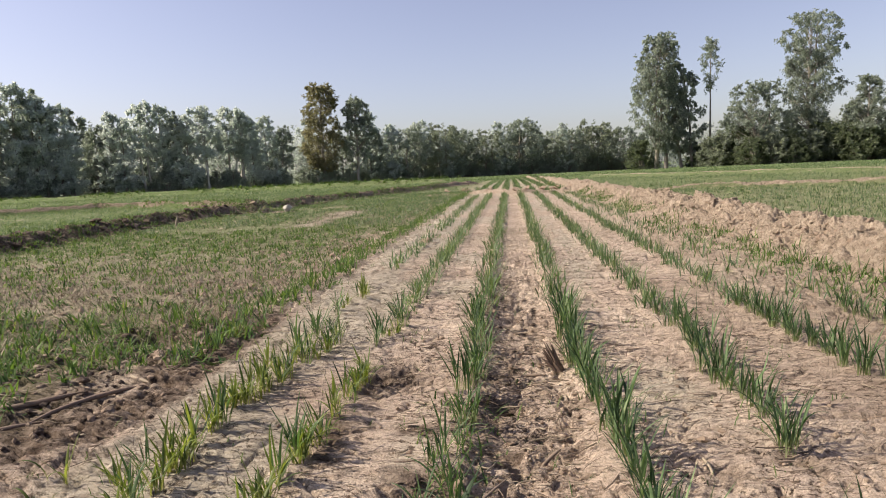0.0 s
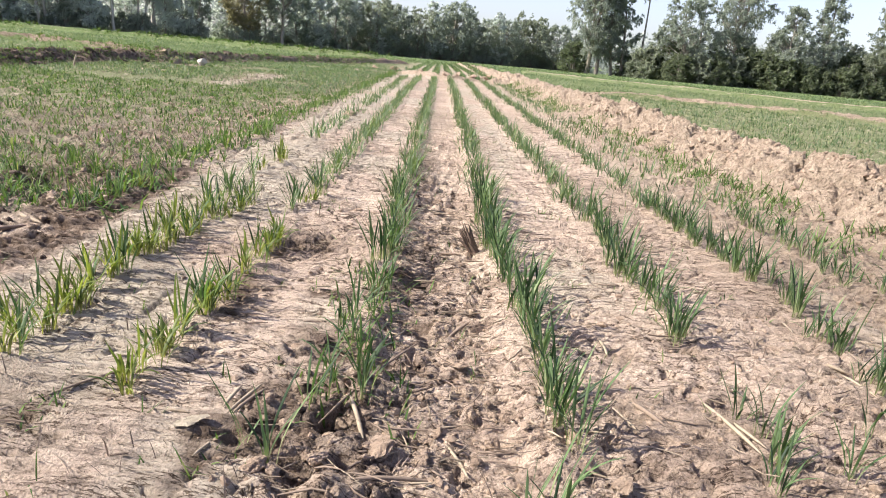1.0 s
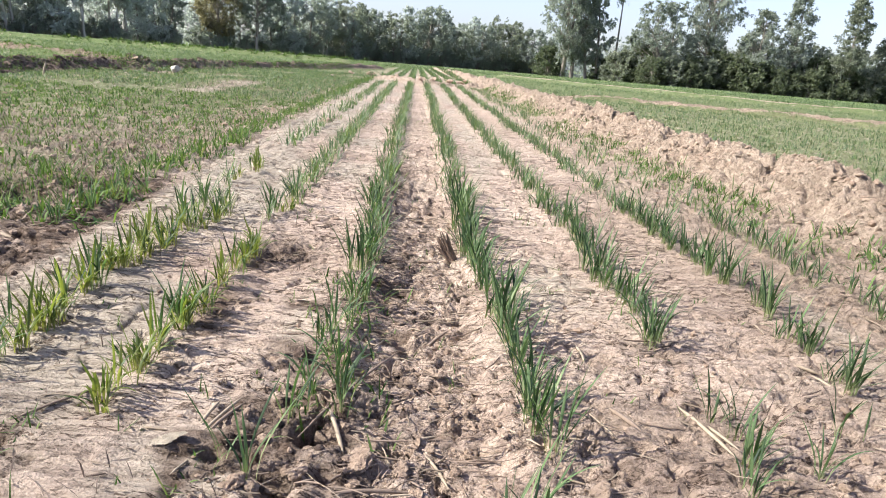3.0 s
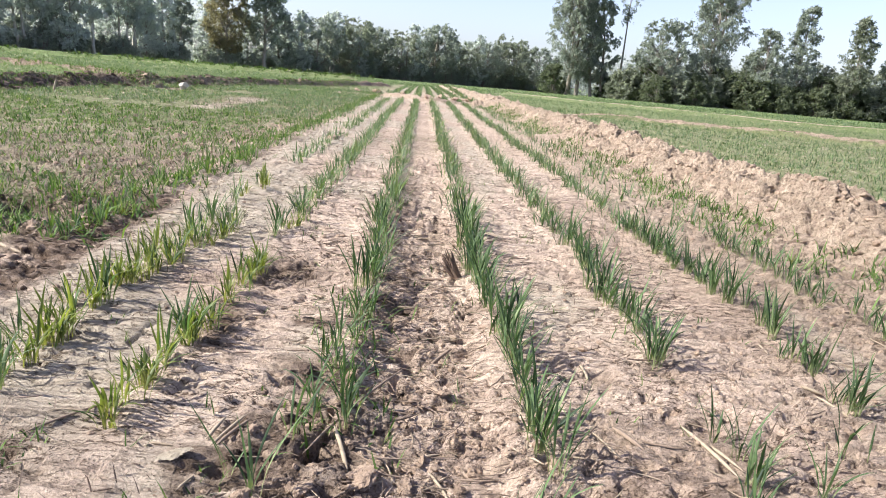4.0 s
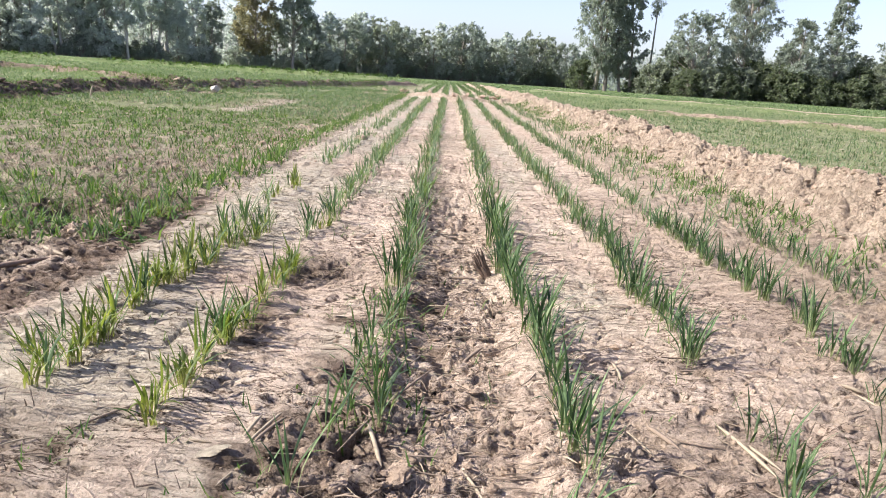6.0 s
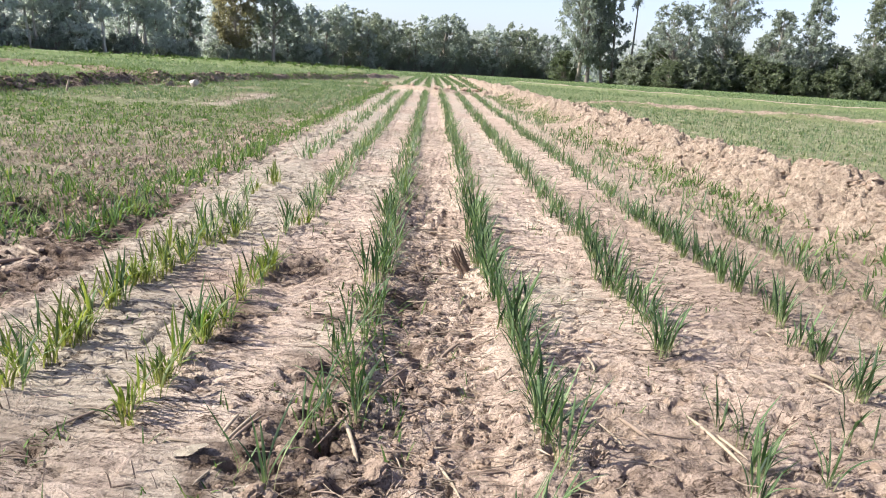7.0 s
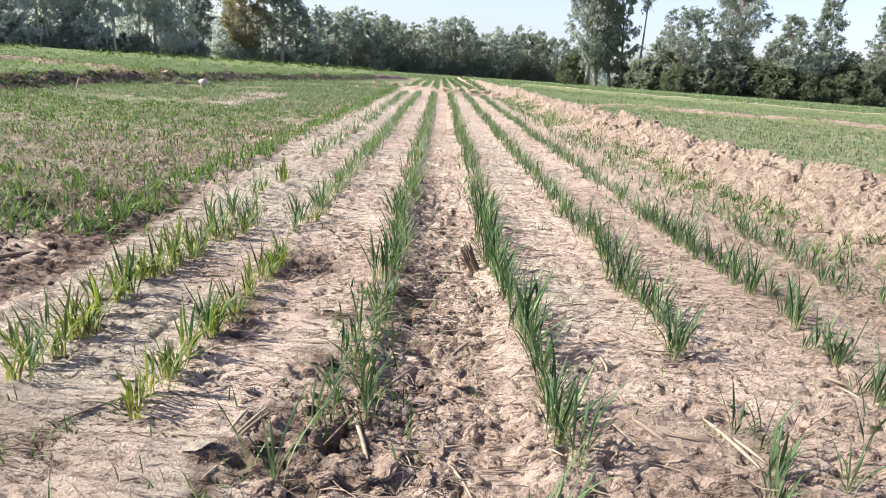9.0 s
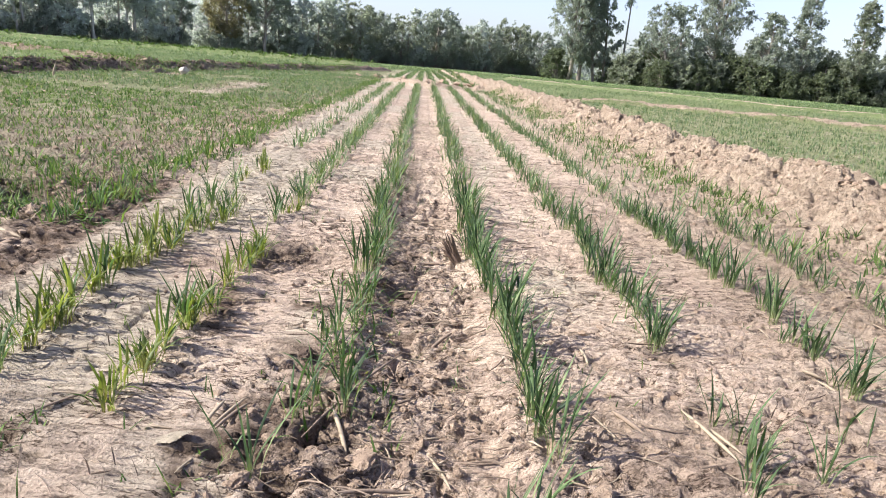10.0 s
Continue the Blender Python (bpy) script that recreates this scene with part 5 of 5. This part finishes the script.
def special_trees():
    one = lambda *a, **k: tree_meshes(*a, **k)
    tree("eucalyptus_tree", 18.2, 80, "tall dense eucalyptus with drooping grey-green leaves", "tree", "", one("column", 15.3, 6.0, 300, 150, LEAF_GREY, 301, 0.23, 1.8, 2, 0.2))
    tree("eucalyptus_tree", 20.5, 79.5, "dense eucalyptus with drooping dark leaves", "tree", "", one("column", 12.0, 4.0, 200, 140, LEAF_GREY, 303, 0.23, 1.8, 2, 0.16))
    tree("thin_tree", 23.5, 80, "thin tall tree with a bare pale trunk and small top crown", "tree", "", one("top", 15.0, 2.4, 46, 80, LEAF_GREY, 305, 0.22, 0.5, 1, 0.12, BARK, 0.1))
    tree("eucalyptus_tree", 33.0, 76, "very tall eucalyptus with a broad open crown", "tree", "", one("tall", 16.3, 6.5, 230, 135, LEAF_GREY, 307, 0.23, 1.4, 2, 0.2))
    tree("round_tree", 27.0, 74, "round-topped leafy tree with a forked trunk", "tree", "", one("round", 8.8, 5.4, 150, 125, LEAF_GREY, 309, 0.23, 0.5, 2, 0.15))
    tree("slim_tree", 37.0, 72, "open-crowned tree above dark shrubs", "tree", "", one("slim", 8.6, 4.0, 120, 110, LEAF_GREY, 311, 0.23, 0.5, 1, 0.13))
    tree("slim_tree", 41.0, 72, "slender open-crowned tree above dark shrubs", "tree", "", one("slim", 11.4, 3.6, 120, 110, LEAF_GREY, 313, 0.23, 0.5, 1, 0.13))
    tree("slim_tree", 45.6, 70, "slender leafy tree above dark shrubs", "tree", "", one("slim", 10.5, 3.2, 120, 110, LEAF_DARK, 315, 0.23, 0.5, 1, 0.13))
    tree("slim_tree", 50.5, 69, "slender leafy tree above dark shrubs", "tree", "", one("slim", 9.5, 3.6, 120, 110, LEAF_DARK, 317, 0.23, 0.5, 1, 0.13))
    tree("yellowing_tree", -22.4, 76.5, "yellowing brown-green tree with a twisted top", "tree", "", one("column", 11.6, 5.4, 200, 125, LEAF_GOLD, 319, 0.24, 0.6, 1, 0.17))
    tree("leafy_tree", -18.6, 78, "grey-green leafy tree beside a yellowing one", "tree", "", one("slim", 10.2, 4.6, 150, 125, LEAF_GREY, 321, 0.24, 0.6, 1, 0.16))


special_trees()


def woods():
    """The plantation edge: rows of grown trees, with shrubs below."""
    kinds = [tree_meshes("narrow", 9.0, 3.6, 90, 105, LEAF_HAZED, 401, 0.26, 0.9, 1, 0.08), tree_meshes("narrow", 9.0, 4.2, 95, 105, LEAF_HAZED, 403, 0.26, 0.9, 1, 0.08),
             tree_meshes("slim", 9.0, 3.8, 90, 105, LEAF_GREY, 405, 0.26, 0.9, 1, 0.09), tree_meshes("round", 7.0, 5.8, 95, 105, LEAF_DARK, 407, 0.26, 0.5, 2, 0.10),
             tree_meshes("round", 7.0, 6.0, 95, 105, LEAF_GREY, 409, 0.26, 0.5, 2, 0.10), tree_meshes("lofty", 9.0, 3.6, 90, 105, LEAF_HAZED, 421, 0.26, 0.9, 2, 0.11, PALE_BARK)]
    back = [tree_meshes("narrow", 9.0, 3.8, 60, 80, LEAF_HAZED, 411, 0.33, 0.9, 1, 0.08), tree_meshes("slim", 9.0, 4.0, 60, 80, LEAF_HAZED, 413, 0.33, 0.9, 1, 0.08),
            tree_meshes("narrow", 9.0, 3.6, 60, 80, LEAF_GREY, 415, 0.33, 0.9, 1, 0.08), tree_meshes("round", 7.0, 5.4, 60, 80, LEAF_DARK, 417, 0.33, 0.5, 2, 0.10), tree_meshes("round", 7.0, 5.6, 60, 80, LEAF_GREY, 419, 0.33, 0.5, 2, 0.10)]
    own = (9.0, 9.0, 9.0, 7.0, 7.0, 9.0)
    g = np.random.default_rng(11)
    edge = [(-75, 44), (-45, 55), (-37, 64), (-31, 68), (-25, 74), (-15, 84), (-5, 92), (4, 98), (13, 106), (20, 108), (30, 100)]
    ex, ey = [p[0] for p in edge], [p[1] for p in edge]
    # place along the edge, height, kind
    front = [(-70, 10.5, 0), (-65, 11, 2), (-60.5, 10.5, 1), (-57, 11, 0), (-53.1, 11.3, 1), (-51.6, 10.5, 2), (-49.9, 11.4, 0), (-48.6, 10.5, 1), (-47.1, 10.9, 2), (-45.3, 10.5, 0), (-44.3, 10.1, 2), (-43.5, 9.4, 1),
             (-42.5, 8.7, 0), (-41.8, 6.1, 1), (-40.8, 6.9, 2), (-39.6, 8, 0), (-38.6, 7.5, 1), (-37.4, 9.2, 5), (-36.4, 8.9, 0), (-35.3, 8.4, 2), (-33.9, 7.9, 1), (-32.3, 8.8, 5), (-30.8, 8.8, 5), (-29.6, 8.3, 5),
             (-28.6, 7.4, 0), (-27.4, 7.9, 1), (-26, 6.8, 2), (-17.8, 8.7, 0), (-16.5, 6.4, 2), (-15.4, 7.2, 1), (-13.8, 6.6, 4), (-11.9, 7.7, 5), (-10.4, 7.2, 3), (-8.6, 6.1, 1), (-6.4, 6.6, 4), (-4.1, 6.4, 3),
             (-1.7, 7.5, 0), (0.7, 7.8, 4), (3.2, 7, 2), (5.3, 5.7, 3), (7.6, 7.4, 1), (9.9, 6.5, 4), (12.5, 7.9, 3), (14.9, 6.3, 0), (17.9, 6.6, 4), (20.6, 5.7, 2)]
    for x, tall, k in front:
        y = float(np.interp(x, ex, ey)) + g.uniform(-1, 1)
        tree("plantation_tree", x, y, "grey-green plantation tree at the field edge", "tree", "plantation trees", kinds[k], tall / own[k], g.uniform(0, 6.28))
    for n in range(38):
        x = -72 + n * 2.55 + g.uniform(-0.8, 0.8)
        y = float(np.interp(x, ex, ey)) + g.uniform(2, 9)
        k = int(g.integers(3 if x < -14 else 5))
        tree("plantation_tree", x, y, "grey-green plantation tree behind the field edge", "tree", "plantation trees", back[k], g.uniform(6.4, 7.8) / own[k] * (1.2 if x < -43 else 1.06 if x < -25 else 0.88), g.uniform(0, 6.28))
    shrubs = [tree_meshes("shrub", 3.4, 4.4, 80, 72, LEAF_HEDGE, 501, 0.29, 0.3), tree_meshes("shrub", 2.6, 4.6, 80, 72, LEAF_HEDGE, 503, 0.29, 0.3), tree_meshes("shrub", 3.0, 4.0, 80, 72, LEAF_DARK, 505, 0.29, 0.3)]

    grey_shrubs = [tree_meshes("shrub", 3.6, 4.4, 64, 50, LEAF_GREY, 507, 0.32, 0.3), tree_meshes("shrub", 3.0, 4.2, 64, 50, LEAF_GREY, 509, 0.32, 0.3)]

    def shrub(x, y, size):
        ob = thing("shrub", (x, y, land(x, y)), "dark dense shrub under the trees", "shrub", "edge shrubs", turn=g.uniform(0, 6.28), size=size)
        meshes = shrubs[int(g.integers(3))] if x > 14 else grey_shrubs[int(g.integers(2))]
        part("trunk", meshes[0], ob)
        part("crown", meshes[1], ob)

    for n in range(60):
        x = -72 + n * 1.6 + g.uniform(-0.8, 0.8)
        shrub(x, float(np.interp(x, ex, ey)) + g.uniform(1.0, 5.0), g.uniform(0.55, 1.0))
    # low undergrowth before the trunks
    for n in range(34):
        x = -52 + n * 2.05 + g.uniform(-0.7, 0.7)
        shrub(x, float(np.interp(x, ex, ey)) + g.uniform(-1.2, 0.4), g.uniform(0.4, 0.75))
    # the thick hedge below the tall trees
    for n in range(26):
        x = 23.5 + n * 1.35 + g.uniform(-0.5, 0.5)
        shrub(x, 77.0 - 0.25 * (x - 24) + g.uniform(-2.5, 2.0), g.uniform(0.9, 1.3))
    for n in range(17):
        x = 26 + n * 2.3 + g.uniform(-1, 1)
        k = int(g.integers(2, 5))
        tree("hedge_tree", x, 80 + g.uniform(0, 5) - 0.2 * (x - 26), "dark leafy tree behind the hedge", "tree", "hedge trees", back[k], g.uniform(5.5, 7.0) / own[k], g.uniform(0, 6.28))
    for x, y in ((25.4, 71.5), (27.6, 71.8), (29.5, 71.5), (15.8, 80.5), (22.3, 80)):
        shrub(x, y, g.uniform(0.7, 1.0))


woods()


def deep_woods():
    """The mass of trees and undergrowth behind the edge, too deep to count."""
    g = np.random.default_rng(23)
    ex, ey = [-110, -75, -45, -37, -31, -25, -15, -5, 4, 13, 20, 30, 45, 80], [40, 47, 58, 67, 71, 77, 87, 95, 101, 109, 111, 92, 84, 74]
    x = g.uniform(-105, 78, 2600)
    y = np.interp(x, ex, ey) + 3 + g.uniform(0, 1, 2600) * 22
    ground = height(x, y)
    top = np.interp(x, [-105, -40, -20, 0, 20, 40, 80], [9.6, 6.8, 6.2, 5.3, 5.0, 5.4, 5.8]) * (0.85 + 0.3 * smooth_noise(x / 4, y / 9, 7))
    z = ground + top * g.uniform(0.02, 1.0, 2600) ** 1.3
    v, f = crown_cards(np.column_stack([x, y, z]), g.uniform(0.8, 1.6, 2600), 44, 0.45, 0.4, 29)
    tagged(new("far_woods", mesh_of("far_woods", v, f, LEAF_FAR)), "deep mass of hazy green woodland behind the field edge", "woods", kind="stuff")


deep_woods()
